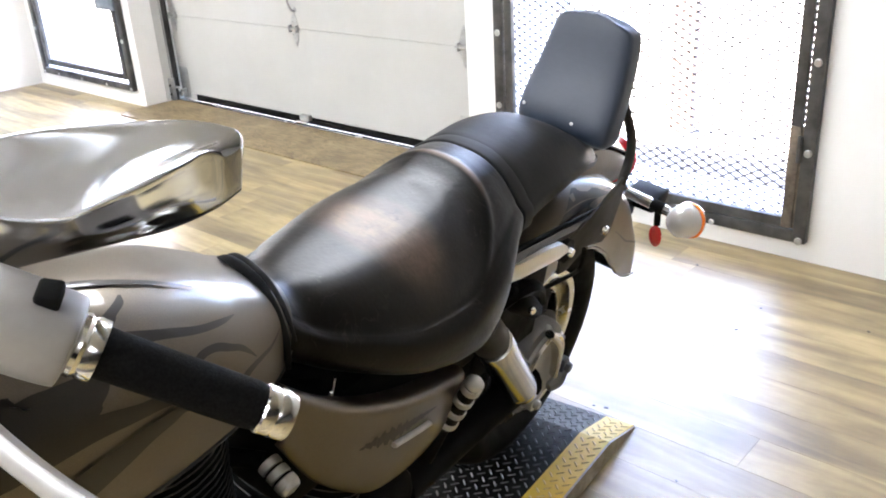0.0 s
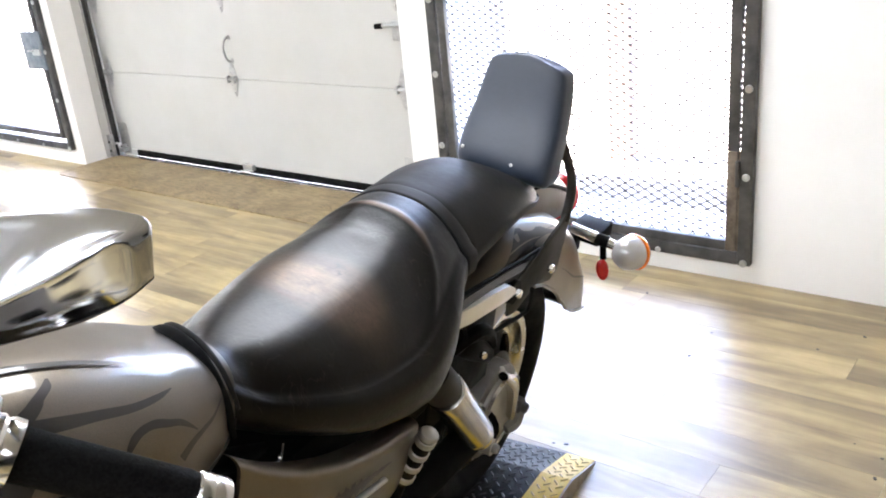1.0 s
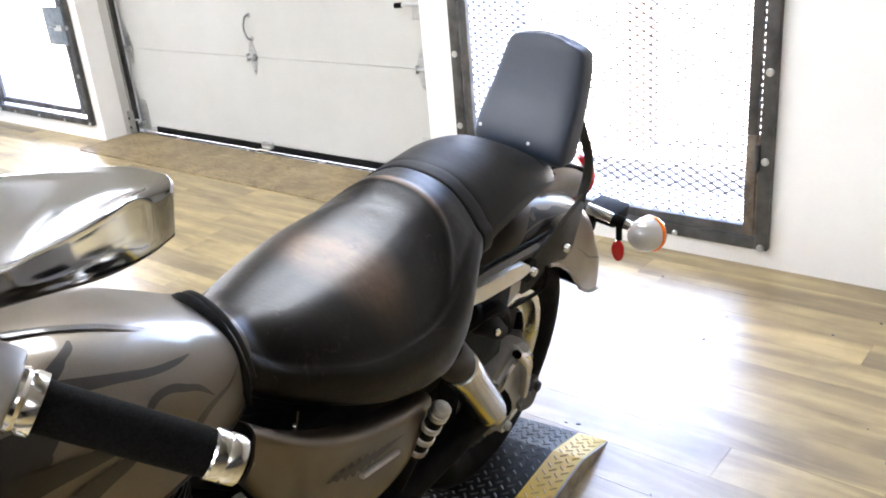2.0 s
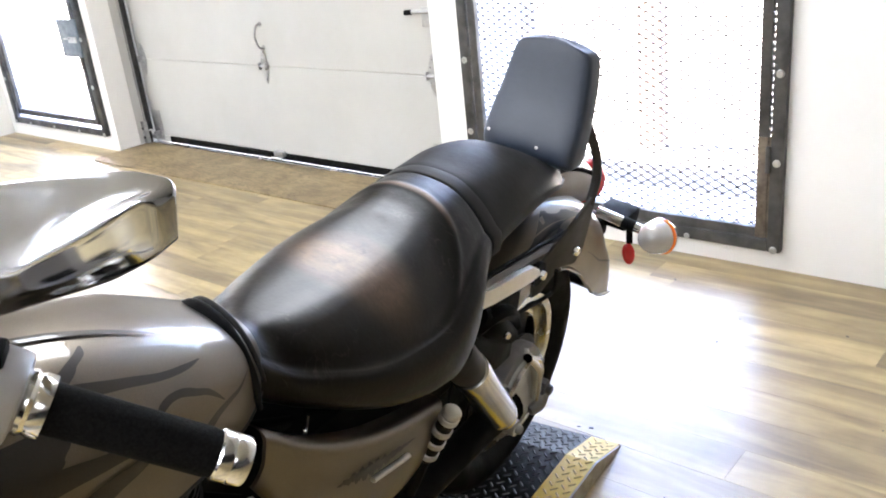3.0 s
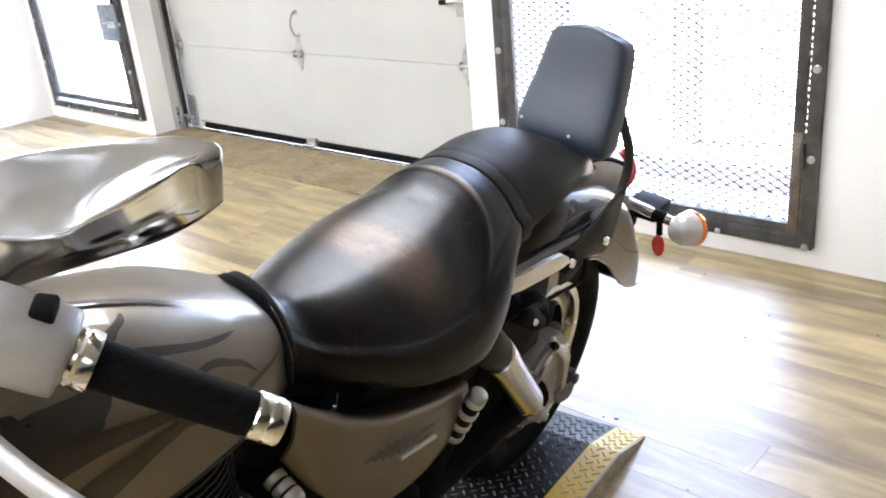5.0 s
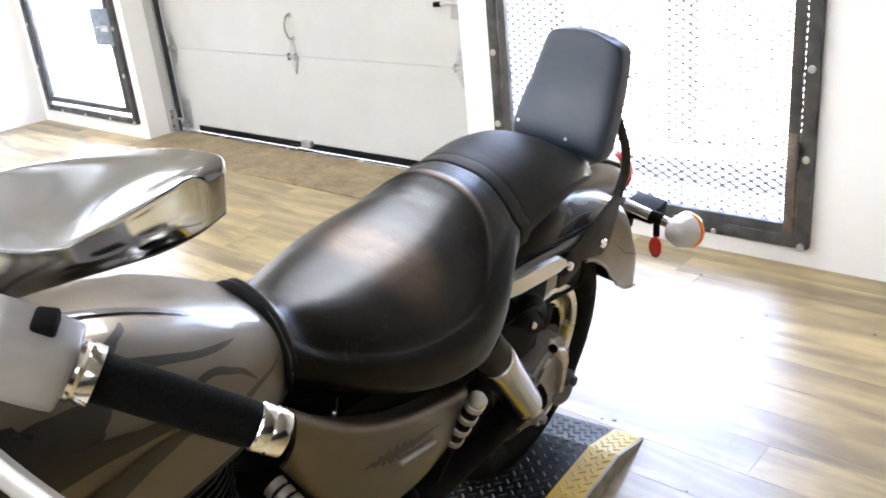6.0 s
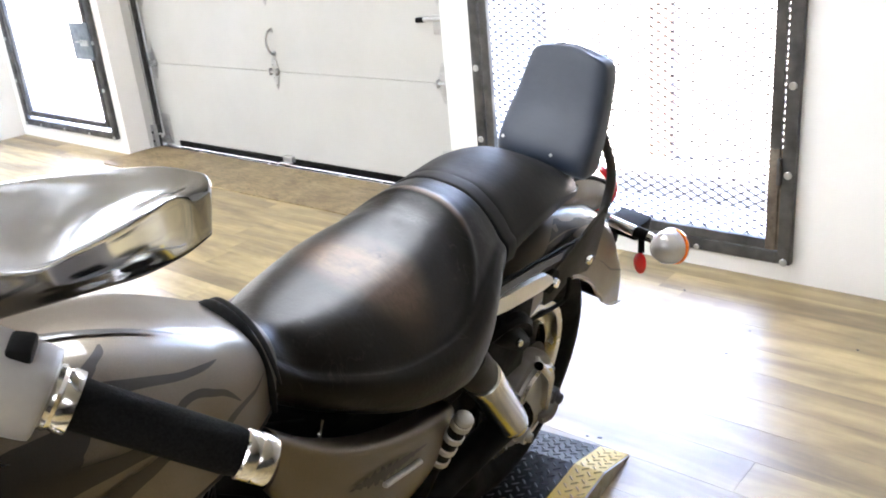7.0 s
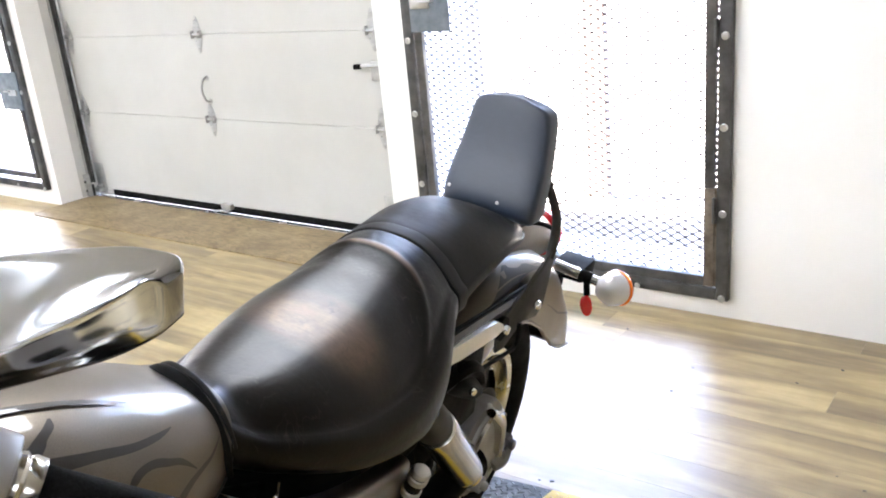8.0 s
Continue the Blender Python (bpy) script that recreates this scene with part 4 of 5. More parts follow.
collar = [(0.918, -0.036, 0.900, 0.003), (0.922, -0.026, 0.917, 0.006), (0.926, -0.012, 0.929, 0.0080), (0.928, 0.005, 0.937, 0.0098), (0.930, 0.032, 0.937, 0.0108), (0.931, 0.060, 0.929, 0.0102), (0.931, 0.084, 0.911, 0.0090), (0.930, 0.102, 0.884, 0.0080), (0.928, 0.112, 0.857, 0.006), (0.925, 0.116, 0.825, 0.004)]
part("seat_collar", sweep([c[:3] for c in collar], [c[3] for c in collar], 16, 60), M_RUBBER, bike, "black rolled rubber collar")
rib = [(x - 0.012, l + 0.004, z + 0.006, r * 0.42) for x, l, z, r in collar[2:9]]
part("collar_lip", sweep([c[:3] for c in rib], [c[3] for c in rib], 10, 40), M_VINYL, bike, "black rubber lip")

# backrest
back = new("backrest")
back.parent = bike
rings = []
pad = [(-0.026, 0.862, 0.088, 0.022), (-0.010, 0.868, 0.102, 0.036), (0.003, 0.880, 0.108, 0.046), (0.007, 0.898, 0.110, 0.049), (0.002, 0.922, 0.110, 0.047), (-0.012, 0.956, 0.108, 0.044), (-0.029, 0.995, 0.104, 0.041), (-0.044, 1.05, 0.097, 0.039), (-0.052, 1.088, 0.091, 0.036), (-0.056, 1.104, 0.085, 0.031), (-0.060, 1.114, 0.072, 0.020), (-0.064, 1.117, 0.052, 0.010)]
for x, z, w, d in spline(pad, 26):
    ring = []
    for a in np.linspace(0, 2 * math.pi, 44, endpoint=False):
        c, s = math.cos(a), math.sin(a)
        e = 0.38
        ring.append((x - d + d * math.copysign(abs(c) ** e, c), 0.009 + w * math.copysign(abs(s) ** e, s), z - 0.012 * abs(math.copysign(abs(s) ** e, s)) ** 2 * (1 if z > 1.0 else 0.4)))
    rings.append(ring)
part("pad", loft(rings), M_BACK, back, "black vinyl backrest pad, bluish with painted window haze")
for l, z in ((0.037, 0.903), (-0.080, 0.912)):
    bolt("stud", (0.006, l, z), (1, 0, 0.3), 0.0038, 0.0025, back, M_ALU)

# tank
def tank_point(f, a):
    """f: 0 at the rear to 1 at the front; a: degrees from the lower left edge over the top to the lower right."""
    x, w, zt, zb = TANK[min(int(f * (len(TANK) - 1)), len(TANK) - 1)] if f >= 1 else TANK[int(f * (len(TANK) - 1))] * (1 - (f * (len(TANK) - 1)) % 1) + TANK[int(f * (len(TANK) - 1)) + 1] * ((f * (len(TANK) - 1)) % 1)
    g = radians(a)
    c, s = math.cos(g), math.sin(g)
    near = c > 0
    lat = w * math.copysign(abs(c) ** (0.70 if near else 0.90), c) * (1.0 - 0.02 * (1 - s))
    return Vector((x, lat, zb + (zt - zb) * abs(s) ** (0.66 if near else 1.5)))


TANK = spline([(0.875, 0.06, 0.89, 0.85), (0.89, 0.090, 0.918, 0.835), (0.93, 0.114, 0.937, 0.825), (0.98, 0.132, 0.965, 0.822), (1.06, 0.152, 1.003, 0.824), (1.18, 0.165, 1.038, 0.828), (1.32, 0.164, 1.05, 0.838), (1.45, 0.135, 1.04, 0.865), (1.54, 0.095, 1.02, 0.90), (1.56, 0.06, 1.0, 0.925)], 61)
rings = [[tank_point(f, a) for a in np.linspace(0, 180, 49)] for f in np.linspace(0, 1, 70)]
tank = part("fuel_tank", loft(rings), M_PAINT, bike, "pewter metallic fuel tank with dark flame tongues")
for s in (0, 180):
    part("tank_seam", sweep([tank_point(f, s) + Vector((0, 0, -0.002)) for f in np.linspace(0.12, 0.95, 40)], 0.0026, 8), M_BRACKET, tank, "dark lower tank seam")


def on_tank(spine, widths, lift=0.0008):
    """A flame tongue painted on the tank; spine rows are (along, degrees)."""
    sp = spline([(f, a, w) for (f, a), w in zip(spine, widths)], 30)
    rows = []
    for i, (f, a, w) in enumerate(sp):
        df, da = sp[min(i + 1, 29)][:2] - sp[max(i - 1, 0)][:2]
        tx, ty = df * 0.7, radians(da) * 0.2
        n = math.hypot(tx, ty) + 1e-9
        row = []
        for k in (-1, -0.5, 0, 0.5, 1):
            ff, aa = f + k * w * (-ty / n) / 0.7, a + math.degrees(k * w * (tx / n) / 0.2)
            ff = min(max(ff, 0.0), 0.999)
            p, q = tank_point(ff, aa), tank_point(ff, aa + 2)
            r = tank_point(min(ff + 0.01, 1), aa)
            row.append(p + (q - p).cross(r - p).normalized() * -lift if (q - p).cross(r - p).dot(p - Vector((p.x, 0, 0.85))) < 0 else p + (q - p).cross(r - p).normalized() * lift)
        rows.append(row)
    return part("flame_tongue", loft(rows, closed=False), M_FLAME, tank)


on_tank([(0.62, 58), (0.545, 50), (0.51, 47), (0.47, 44), (0.43, 44), (0.395, 46)], [0.014, 0.010, 0.008, 0.007, 0.006, 0.001], 0.0007)
on_tank([(0.60, 50), (0.56, 59), (0.55, 62), (0.535, 66), (0.527, 70)], [0.012, 0.007, 0.005, 0.004, 0.001], 0.0010)
on_tank([(0.50, 26), (0.479, 32), (0.455, 33), (0.43, 30), (0.405, 27), (0.37, 19)], [0.002, 0.006, 0.007, 0.006, 0.005, 0.001], 0.0013)
on_tank([(0.42, 12), (0.39, 15), (0.35, 17), (0.31, 19), (0.25, 26)], [0.007, 0.006, 0.005, 0.004, 0.001], 0.0016)
on_tank([(0.72, 36), (0.645, 35), (0.615, 38), (0.597, 41), (0.586, 44)], [0.055, 0.042, 0.029, 0.017, 0.003], 0.0019)
on_tank([(0.63, 9), (0.585, 12), (0.559, 14), (0.535, 15), (0.511, 16), (0.475, 11)], [0.015, 0.012, 0.010, 0.008, 0.006, 0.001], 0.0022)
on_tank([(0.68, 26), (0.61, 25), (0.567, 23), (0.535, 22), (0.50, 18)], [0.026, 0.015, 0.010, 0.008, 0.001], 0.0025)
on_tank([(0.80, 72), (0.70, 78), (0.60, 82), (0.50, 74), (0.44, 66)], [0.020, 0.012, 0.006, 0.004, 0.001], 0.0028)

# side covers
def side_cover(s):
    cover = new("side_cover")
    cover.parent = bike
    rows = [(0.955, 0.82, 0.72, 0.150), (0.90, 0.775, 0.63, 0.165), (0.84, 0.735, 0.565, 0.172), (0.76, 0.692, 0.50, 0.174), (0.68, 0.658, 0.475, 0.172), (0.60, 0.630, 0.468, 0.168), (0.54, 0.612, 0.478, 0.162), (0.505, 0.600, 0.505, 0.152)]
    rings = []
    for x, zt, zb, l in spline(rows, 26):
        prof = spline([(l - 0.035, zt + 0.001), (l - 0.010, zt + 0.006), (l + 0.004, zt - 0.004), (l + 0.004, zt - 0.03), (l + 0.002, (zt + zb) / 2), (l - 0.008, zb + 0.02), (l - 0.018, zb)], 22)
        rings.append([(x, s * a, z) for a, z in prof] + [(x, s * (a - 0.006), z - 0.002) for a, z in prof[::-1]])
    body = part("cover_shell", loft(rings), M_PAINT, cover, "pewter metallic side cover with a dark flame")
    table = spline(rows, 60)

    def skin(x, z):
        r = table[int(abs(table[:, 0] - x).argmin())]
        f = (z - r[2]) / (r[1] - r[2])
        return s * (r[3] + float(np.interp(f, [0, 0.12, 0.5, 0.85, 1], [-0.018, -0.008, 0.002, 0.004, 0.004])) + 0.0026)

    rows_f = []
    for x, z, h in spline([(0.832, 0.656, 0.001), (0.80, 0.648, 0.008), (0.768, 0.638, 0.013), (0.735, 0.630, 0.012), (0.69, 0.619, 0.008), (0.62, 0.606, 0.001)], 48):
        jag = 0.35 * h * (math.sin(x * 310) + 0.6 * math.sin(x * 733))
        rows_f.append([(x, skin(x, z + k * h + jag), z + k * h + jag) for k in (-1, -0.5, 0, 0.5, 1)])
    part("flame_tongue", loft(rows_f, closed=False), M_FLAME, cover)
    part("emblem", sweep([(x, skin(x, z) + s * 0.002, z) for x, z in ((0.745, 0.608), (0.715, 0.601), (0.68, 0.592), (0.640, 0.583))], 0.0062, 10, flat=0.7), M_ALU, cover, "small chrome badge bar")


side_cover(1)
side_cover(-1)
part("underseat_tray", box(0.40, 0.92, -0.12, 0.125, 0.55, 0.72, 0.02), M_BLACK, bike, "black plastic tray under the seat")
part("seat_key_pin", sweep([(0.842, 0.119, 0.712), (0.842, 0.125, 0.742), (0.842, 0.127, 0.743), (0.843, 0.130, 0.770)], [0.0045, 0.0045, 0.0022, 0.0022], 8), M_CHROME, bike)

# tail lamp, number plate holder, indicators
tail = new("tail_lamp")
tail.parent = bike
part("tail_fairing", sweep([(0.02, 0, 0.752), (-0.06, 0, 0.768), (-0.14, 0, 0.766), (-0.22, 0, 0.750), (-0.30, 0, 0.722), (-0.37, 0, 0.69)], [0.03, 0.055, 0.062, 0.062, 0.060, 0.052], 32, 30), M_PAINT, tail)
part("lens", sweep([(-0.355, 0, 0.712), (-0.39, 0, 0.695), (-0.43, 0, 0.670), (-0.442, 0, 0.663)], [0.058, 0.064, 0.046, 0.008], 28, 16), M_RED, tail, "red tail lamp lens")
part("trim_strip", sweep([(-0.08, 0.040, 0.812), (-0.15, 0.046, 0.808), (-0.23, 0.050, 0.786), (-0.31, 0.052, 0.752), (-0.36, 0.050, 0.724)], 0.006, 8, 20), M_BLACK, tail, "black trim strip")
holder = new("number_plate_holder")
holder.parent = bike
part("bracket", box(-0.53, -0.47, -0.05, 0.05, 0.50, 0.56, 0.006), M_BLACK, holder)
part("plate_lamp", box(-0.60, -0.50, 0.02, 0.11, 0.535, 0.58, 0.008), M_BLACK, holder, "black plastic plate lamp")
for s in (1, -1):
    sig = new("turn_signal")
    sig.parent = bike
    c = Vector((-0.40, 0.224 * s, 0.602))
    part("stalk", sweep([(-0.39, 0.06 * s, 0.622), (-0.395, 0.12 * s, 0.615), (-0.40, 0.195 * s, 0.606)], [0.014, 0.014, 0.012], 12), M_CHROME, sig, "chrome stalk")
    part("collar", sweep([(-0.395, 0.130 * s, 0.614), (-0.398, 0.163 * s, 0.610)], 0.0165, 14), M_RUBBER, sig)
    part("shell", lathe([(0.006, 0.052), (0.022, 0.046), (0.036, 0.026), (0.041, 0.0), (0.040, -0.012), (0.036, -0.014)], axis(c, (1, -0.38 * s, 0.05)) @ Matrix.Diagonal((1.08, 1.08, 1, 1)), 28), M_SIGNAL, sig, "pale silver bullet shell")
    part("lens", lathe([(0.0425, -0.010), (0.044, -0.016), (0.040, -0.026), (0.024, -0.038), (0.006, -0.042)], axis(c, (1, -0.38 * s, 0.05)) @ Matrix.Diagonal((1.08, 1.08, 1, 1)), 28), M_AMBER, sig, "amber lens")
    ref = new("reflector")
    ref.parent = bike
    part("hanger", sweep([(-0.395, 0.15 * s, 0.608), (-0.393, 0.16 * s, 0.565)], 0.009, 8), M_BLACK, ref)
    part("lens", lathe([(0.021, -0.005), (0.0225, 0.0), (0.018, 0.005), (0.006, 0.007)], axis((-0.392, 0.165 * s, 0.535), (0.65, 0.75 * s, 0.15)) @ pose(0, 0, 0, 0, 0, 18) @ Matrix.Diagonal((0.78, 1.35, 1, 1)), 20), M_RED, ref, "oval red reflector")

# frame, engine and pegs
part("frame_tube", sweep([(1.36, 0.0, 0.90), (1.0, 0.05, 0.78), (0.7, 0.09, 0.66), (0.42, 0.10, 0.62)], 0.018, 10, 20), M_BLACK, bike)
part("frame_tube", sweep([(1.36, -0.01, 0.90), (1.0, -0.05, 0.78), (0.7, -0.09, 0.66), (0.42, -0.10, 0.62)], 0.018, 10, 20), M_BLACK, bike)
part("swingarm", sweep([(0.0, -0.12, 0.33), (0.3, -0.12, 0.34), (0.62, -0.10, 0.36)], 0.026, 12), M_BLACK, bike)
engine = new("engine")
engine.parent = bike
part("crankcase", box(0.58, 1.12, -0.15, 0.15, 0.15, 0.42, 0.04, seg=3), M_BLACK, engine, "black crankcase")


def cylinder_fins(base, direction, n, name):
    d = Vector(direction).normalized()
    cyl = new(name)
    cyl.parent = engine
    part("barrel", sweep([Vector(base), Vector(base) + d * 0.33], 0.065, 24), M_BLACK, cyl)
    for k in range(n):
        p = Vector(base) + d * (0.02 + k * 0.014)
        side = Vector((0, 1, 0))
        fwd = d.cross(side)
        ring = []
        for a in np.linspace(0, 2 * math.pi, 28, endpoint=False):
            c, s2 = math.cos(a), math.sin(a)
            ring.append(side * 0.118 * math.copysign(abs(c) ** 0.9, c) + fwd * 0.105 * math.copysign(abs(s2) ** 0.9, s2))
        fin = part("fin", loft([[p + q * 0.98 for q in ring], [p + q + d * 0.0015 for q in ring], [p + q * 0.98 + d * 0.003 for q in ring]]), M_BLACK, cyl)
        part("machined_edge", sweep([p + q + d * 0.0015 for q in ring + ring[:2]], 0.0012, 6), M_STEEL_DARK, fin)
    top = Vector(base) + d * (0.03 + n * 0.014)
    part("head_cover", lathe([(0.09, -0.02), (0.095, 0.01), (0.08, 0.04), (0.03, 0.055)], axis(top, d), 24), M_BLACK, cyl)


cylinder_fins((1.04, 0.0, 0.46), (0.14, 0, 0.95), 22, "front_cylinder")
cylinder_fins((0.78, 0.0, 0.40), (-0.42, 0, 0.9), 12, "rear_cylinder")
part("horn_cover", lathe([(0.02, 0.10), (0.05, 0.115), (0.055, 0.14), (0.045, 0.155), (0.02, 0.16)], Matrix.Translation((1.02, 0.02, 0.62)) @ pose(0, 0, 0, -90), 24), M_BLACK, engine)
for z in (0.0, 0.02):
    part("hose", sweep([(1.16, 0.12, 0.70 + z), (1.06, 0.16, 0.69 + z), (0.97, 0.17, 0.62 + z), (0.93, 0.16, 0.50)], 0.007, 8, 24), M_RUBBER, engine)


def foot_peg(base, tip, rings, name, cap=True, k=1.0):
    peg = new(name)
    peg.parent = bike
    a, b = Vector(base), Vector(tip)
    d = (b - a).normalized()
    L = (b - a).length
    part("rubber", lathe([(0.014 * k, 0), (0.018 * k, 0.006), (0.018 * k, L - 0.004), (0.014 * k, L)], axis(a, d), 18), M_RUBBER, peg)
    for i in range(rings):
        h = L * (i + 0.6) / rings
        part("ring", lathe([(0.0185 * k, -0.0085 * k), (0.0218 * k, -0.0065 * k), (0.0218 * k, 0.0065 * k), (0.0185 * k, 0.0085 * k)], axis(a + d * h, d), 18, cap=False), M_ALU, peg)
    if cap:
        part("end_cap", lathe([(0.019 * k, -0.005), (0.0205 * k, -0.002), (0.0205 * k, 0.002), (0.017 * k, 0.006), (0.006 * k, 0.008)], axis(b, d), 18), M_ALU, peg)
    part("mount", sweep([a - d * 0.05 + Vector((0.02, 0, -0.03)), a], [0.014, 0.012], 10), M_BLACK, peg)


foot_peg((0.532, 0.150, 0.485), (0.540, 0.196, 0.618), 4, "pillion_peg", True, 0.86)
foot_peg((0.97, 0.125, 0.700), (0.97, 0.170, 0.682), 3, "gear_peg", True, 0.78)
stand = new("side_stand")
stand.parent = bike
part("leg", sweep([(0.72, 0.13, 0.20), (0.66, 0.22, 0.08), (0.63, 0.29, 0.012)], [0.013, 0.012, 0.011], 10), M_BLACK, stand)
part("foot", box(0.59, 0.67, 0.27, 0.32, -0.055, -0.045, 0.003), M_BLACK, stand)
part("pivot", box(0.68, 0.76, 0.09, 0.14, 0.16, 0.24, 0.008), M_BLACK, stand)

# steering: bar, grips, controls and mirrors
bars = new("handlebar")
bars.parent = bike
for s in (1, -1):
    gin, gtip = Vector((1.330, 0.304 * s, 1.176)), Vector((1.258, 0.382 * s, 1.130))
    d = (gtip - gin).normalized()
    side = new("bar_end")
    side.parent = bars
    part("bar_tube", sweep([(1.42, 0.0, 1.13), (1.425, 0.08 * s, 1.135), (1.41, 0.18 * s, 1.19), (1.365, 0.26 * s, 1.202), gin], 0.0125, 12, 30), M_CHROME, side, "chrome handlebar tube")
    L = (gtip - gin).length
    part("grip", lathe([(0.0165, -0.002), (0.0182, 0.0), (0.0178, 0.01), (0.0178, L - 0.006), (0.0165, L)], axis(gin, d), 26), M_FOAM, side, "black foam grip")
    part("end_cap", lathe([(0.0172, 0.0), (0.0186, 0.0015), (0.0186, 0.009), (0.0180, 0.0105), (0.0186, 0.012), (0.0184, 0.0215), (0.0168, 0.0235), (0.005, 0.0245)], axis(gtip, d), 26), M_CHROME_SOFT, side, "chrome bar end")
    shell = []
    fr = axis(gin, d)
    for h, r in spline([(-0.098, 0.012), (-0.096, 0.024), (-0.09, 0.0275), (-0.05, 0.0285), (-0.022, 0.0275), (-0.017, 0.025), (-0.016, 0.018)], 22):
        shell.append([fr @ Vector((r * math.copysign(abs(math.cos(a)) ** 0.6, math.cos(a)), r * math.copysign(abs(math.sin(a)) ** 0.6, math.sin(a)), h)) for a in angles(32)])
    part("switch_housing", loft(shell), M_SILVER, side, "silver switch housing")
    part("clamp_ring", lathe([(0.017, -0.017), (0.0215, -0.016), (0.0225, -0.012), (0.0205, -0.009), (0.022, -0.006), (0.0215, 0.001), (0.016, 0.002)], fr, 28), M_CHROME_SOFT, side, "chrome clamp ring")
    up = Vector((-0.1, 0.1 * s, 1)).normalized()
    part("switch_button", box(-0.012, 0.012, -0.008, 0.008, 0, 0.012, 0.003, m=axis(gin - d * 0.034 + up * 0.024, up)), M_RUBBER, side)
    part("switch_button", box(-0.010, 0.010, -0.007, 0.007, 0, 0.010, 0.003, m=axis(gin - d * 0.075 + up * 0.024, up)), M_RUBBER, side)
    part("lever_perch", sweep([gin - d * 0.05, Vector((1.395, 0.225 * s, 1.16))], [0.018, 0.013], 12), M_ALU, side)
    part("lever", sweep([(1.395, 0.215 * s, 1.160), (1.403, 0.26 * s, 1.148), (1.399, 0.34 * s, 1.136), (1.388, 0.41 * s, 1.130), (1.384, 0.44 * s, 1.136)], [0.008, 0.0085, 0.008, 0.0075, 0.009], 12, 24, flat=1.5), M_SILVER, side, "satin silver lever")

for s in (1, -1):
    mirror = new("mirror")
    mirror.parent = bars
    rings = []
    for l, zt, zc, zb, xc, xb in spline([(0.3975, 1.338, 1.334, 1.330, 1.300, 1.296), (0.3965, 1.347, 1.342, 1.318, 1.305, 1.290), (0.391, 1.352, 1.344, 1.309, 1.311, 1.286), (0.378, 1.350, 1.333, 1.297, 1.317, 1.283), (0.35, 1.343, 1.311, 1.276, 1.321, 1.280), (0.315, 1.330, 1.286, 1.254, 1.323, 1.278), (0.28, 1.316, 1.262, 1.232, 1.324, 1.277), (0.22, 1.292, 1.234, 1.194, 1.322, 1.277), (0.165, 1.268, 1.215, 1.160, 1.318, 1.280), (0.12, 1.245, 1.200, 1.142, 1.312, 1.284), (0.09, 1.220, 1.185, 1.155, 1.305, 1.290)], 60):
        k = min((xc - xb) / 0.04, 1.0)
        prof = spline([(xb, zt - 0.005 * k), (xb + 0.004 * k, zt), (xb + 0.009 * k, zt - 0.002 * k), (xb + 0.5 * (xc - xb), 0.54 * zt + 0.46 * zc), (xc - 0.003 * k, zc + 0.005 * k), (xc, zc), (xc - 0.001 * k, zc - 0.006 * k), (xc - 0.004 * k, 0.45 * zc + 0.55 * zb), (xc - 0.009 * k, zb + 0.008 * k), (xc - 0.017 * k, zb), (xb, zb + 0.006 * k)], 40)
        rings.append([(x, s * (l - 0.006), z) for x, z in prof])
    part("shell", loft(rings), M_MIRROR, mirror, "chrome mirror shell")
    part("glass", loft([[(x, (l - 0.006) * s, z) for l, z in ((0.374, 1.338), (0.30, 1.316), (0.17, 1.256), (0.16, 1.178), (0.22, 1.212), (0.30, 1.258), (0.374, 1.308))] for x in (1.275, 1.286)]), M_CHROME, mirror, "mirror glass")
    part("stem", sweep([(1.40, 0.19 * s, 1.19), (1.35, 0.14 * s, 1.185), (1.305, 0.125 * s, 1.20)], 0.007, 10, 12), M_CHROME, mirror)
part("top_clamp", box(1.38, 1.46, -0.10, 0.10, 1.09, 1.125, 0.012), M_CHROME_SOFT, bars)

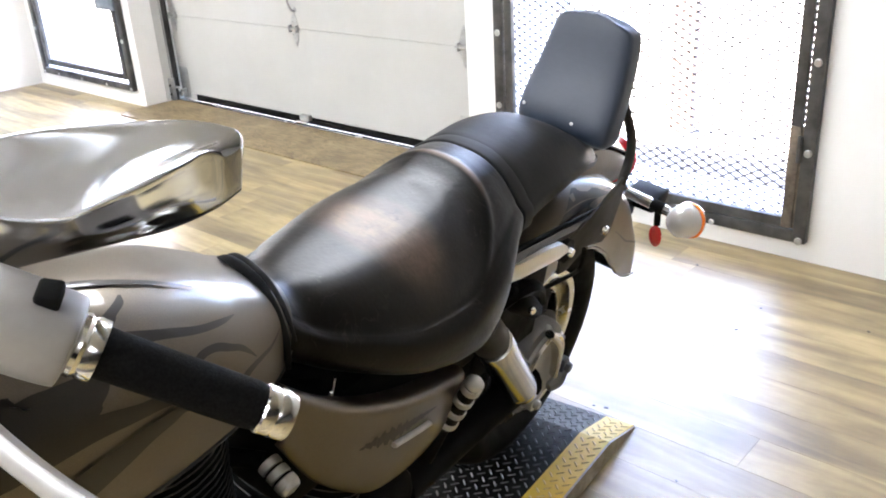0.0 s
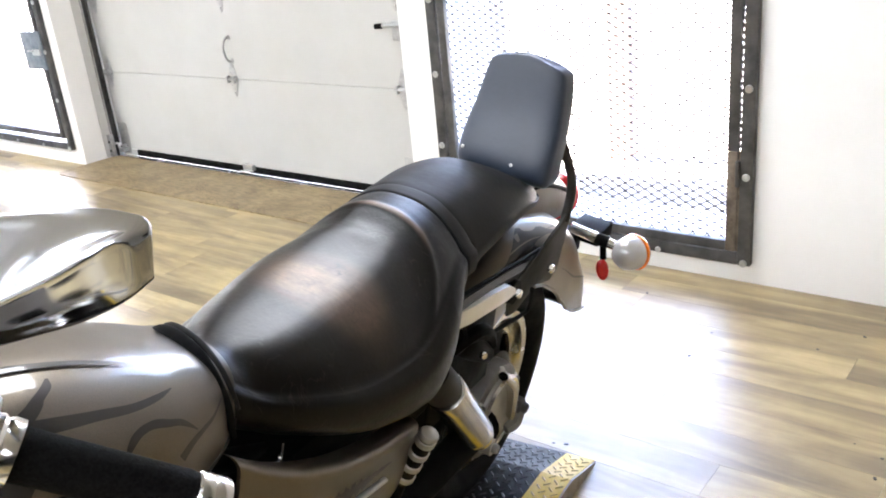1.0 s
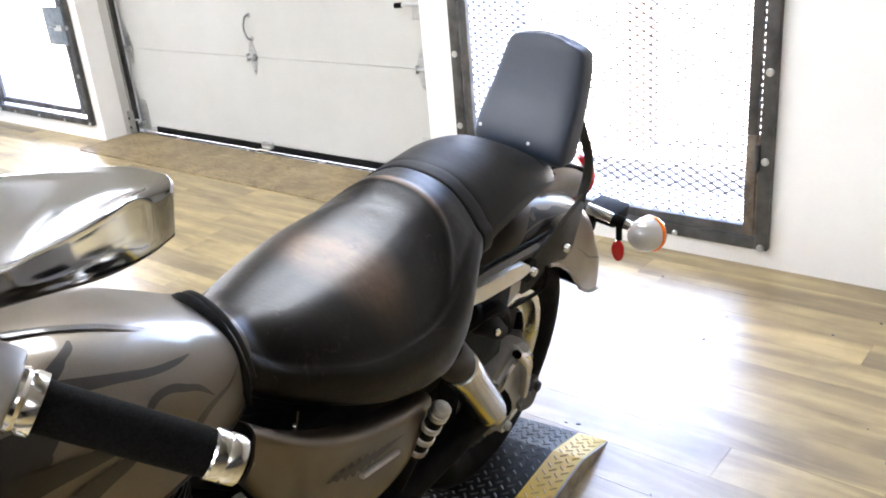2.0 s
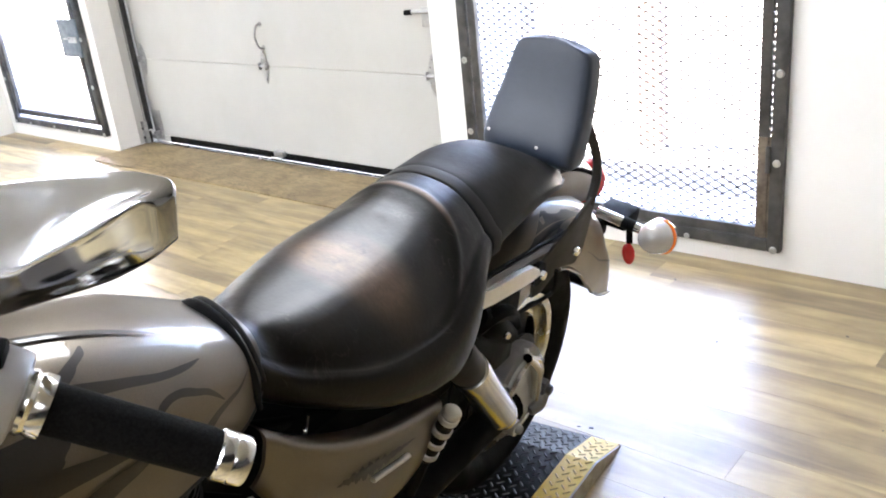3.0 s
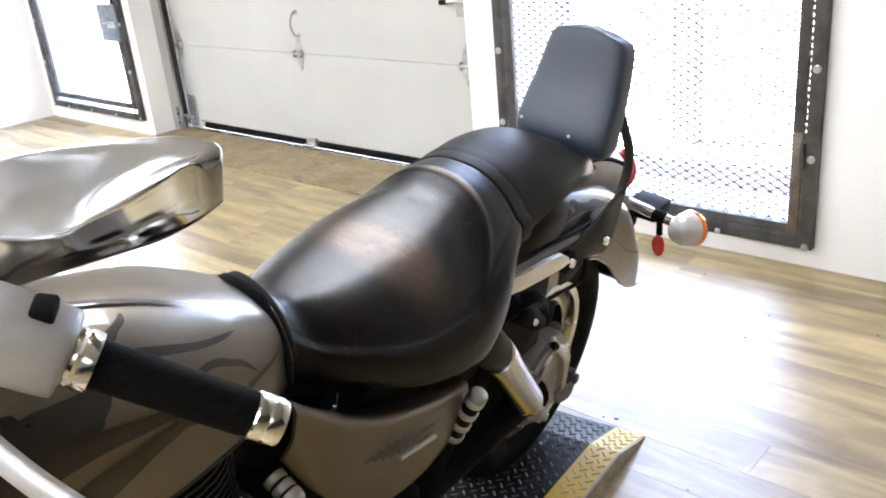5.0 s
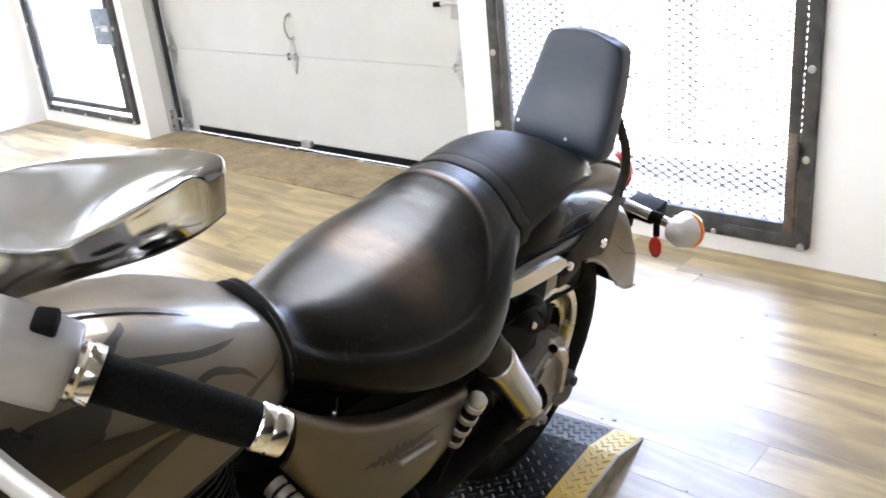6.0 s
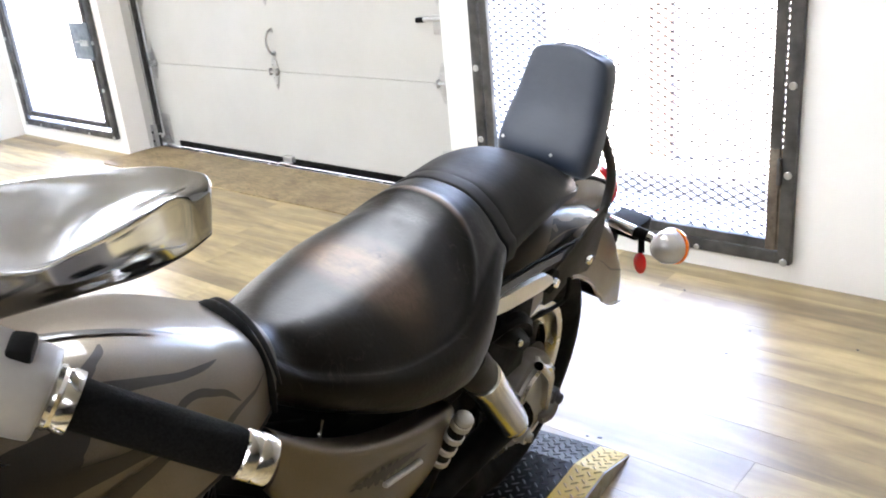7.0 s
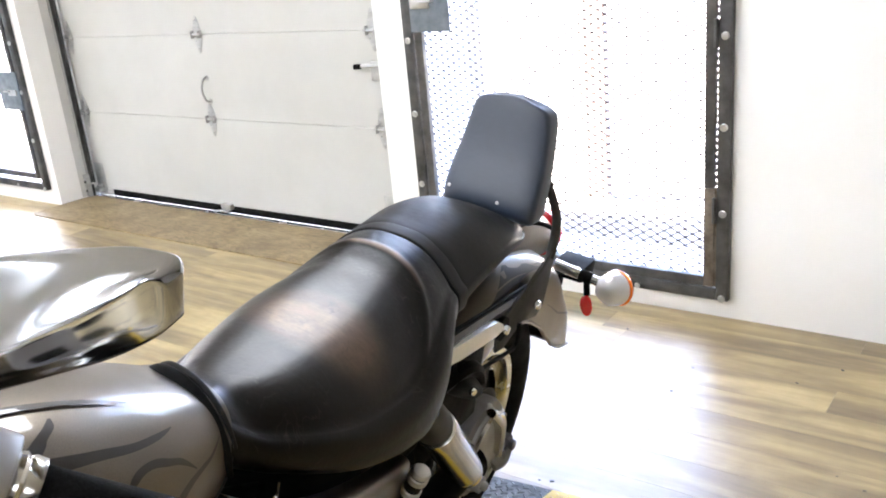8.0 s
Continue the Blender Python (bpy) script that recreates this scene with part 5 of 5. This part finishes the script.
# front end, hidden from the walk but holding the bars up
fork = new("front_fork")
fork.parent = bike
for s in (1, -1):
    part("fork_leg", sweep([(1.42, 0.10 * s, 1.11), (1.72, 0.10 * s, 0.32)], [0.024, 0.028], 14), M_CHROME, fork)
fw = Matrix.Translation((1.72, 0, 0.33)) @ pose(0, 0, 0, -90)
front = new("front_wheel")
front.parent = bike
part("tyre", lathe([(0.275 + 0.055 * math.cos(radians(a)), 0.06 * math.sin(radians(a))) for a in np.linspace(-160, 200, 25)], fw, 56, cap=False), M_RUBBER, front)
part("rim", lathe([(0.215, -0.045), (0.235, -0.045), (0.225, 0.0), (0.235, 0.045), (0.215, 0.045), (0.215, -0.045)], fw, 56, cap=False), M_ALU_POLISH, front)
for k in range(5):
    a = 2 * math.pi * k / 5
    part("spoke", sweep([fw @ Vector((r * math.cos(a), r * math.sin(a), 0)) for r in (0.03, 0.22)], [0.02, 0.02], 8), M_ALU, front)

# ---- floor planks ----
def plank_mesh(w, l):
    bm = box(0, l, 0, w, -0.006, 0.0)
    me = bpy.data.meshes.new("plank")
    for v in bm.verts:
        v.co.x = min(max(v.co.x, 0.0005), l - 0.0005)
        v.co.y = min(max(v.co.y, 0.0004), w - 0.0004)
    bmesh.ops.recalc_face_normals(bm, faces=bm.faces)
    bm.to_mesh(me)
    bm.free()
    me.materials.append(M_PLANK)
    return me


floor = bpy.data.objects["floor"]
PW, PL = 0.152, 1.22
rnd = random.Random(4)
near, rest = plank_mesh(PW, PL), bmesh.new()
y, row = 0.34, 0
while y > Y0:
    x = X0 - rnd.random() * PL
    while x < X1:
        middle = x + PL / 2
        if -2.8 < middle < 4.2 and y > -3.0 and x > X0 and x + PL < X1:
            p = new("plank", near)
            p.parent, p.location = floor, (x, y - PW, 0)
        else:
            a, b = max(x, X0 + 0.002), min(x + PL, X1 - 0.002)
            if b - a > 0.02:
                box(a + 0.00012, b - 0.00012, y - PW + 0.00012, y - 0.00012, -0.006, 0.0, bm=rest)
        x += PL
    y -= PW
    row += 1
tagged(part("plank_field", rest, M_PLANK, floor, "", False), kind="stuff")

# grit lying on the floor
grit = bmesh.new()
for k in range(34):
    gx, gy, r = rnd.uniform(0.9, 3.6), rnd.uniform(-1.7, -0.1), rnd.uniform(0.0015, 0.004)
    turn = rnd.uniform(0, 3.14)
    box(-r * 1.6, r * 1.6, -r, r, 0.0, r * 0.7, r * 0.2, bm=grit, m=pose(gx, gy, 0.0002, 0, 0, math.degrees(turn)), seg=1)
tagged(part("floor_grit", grit, M_STEEL_DARK, None, "", False), "small dark bits of grit scattered on the floor", "grit", "", "stuff")
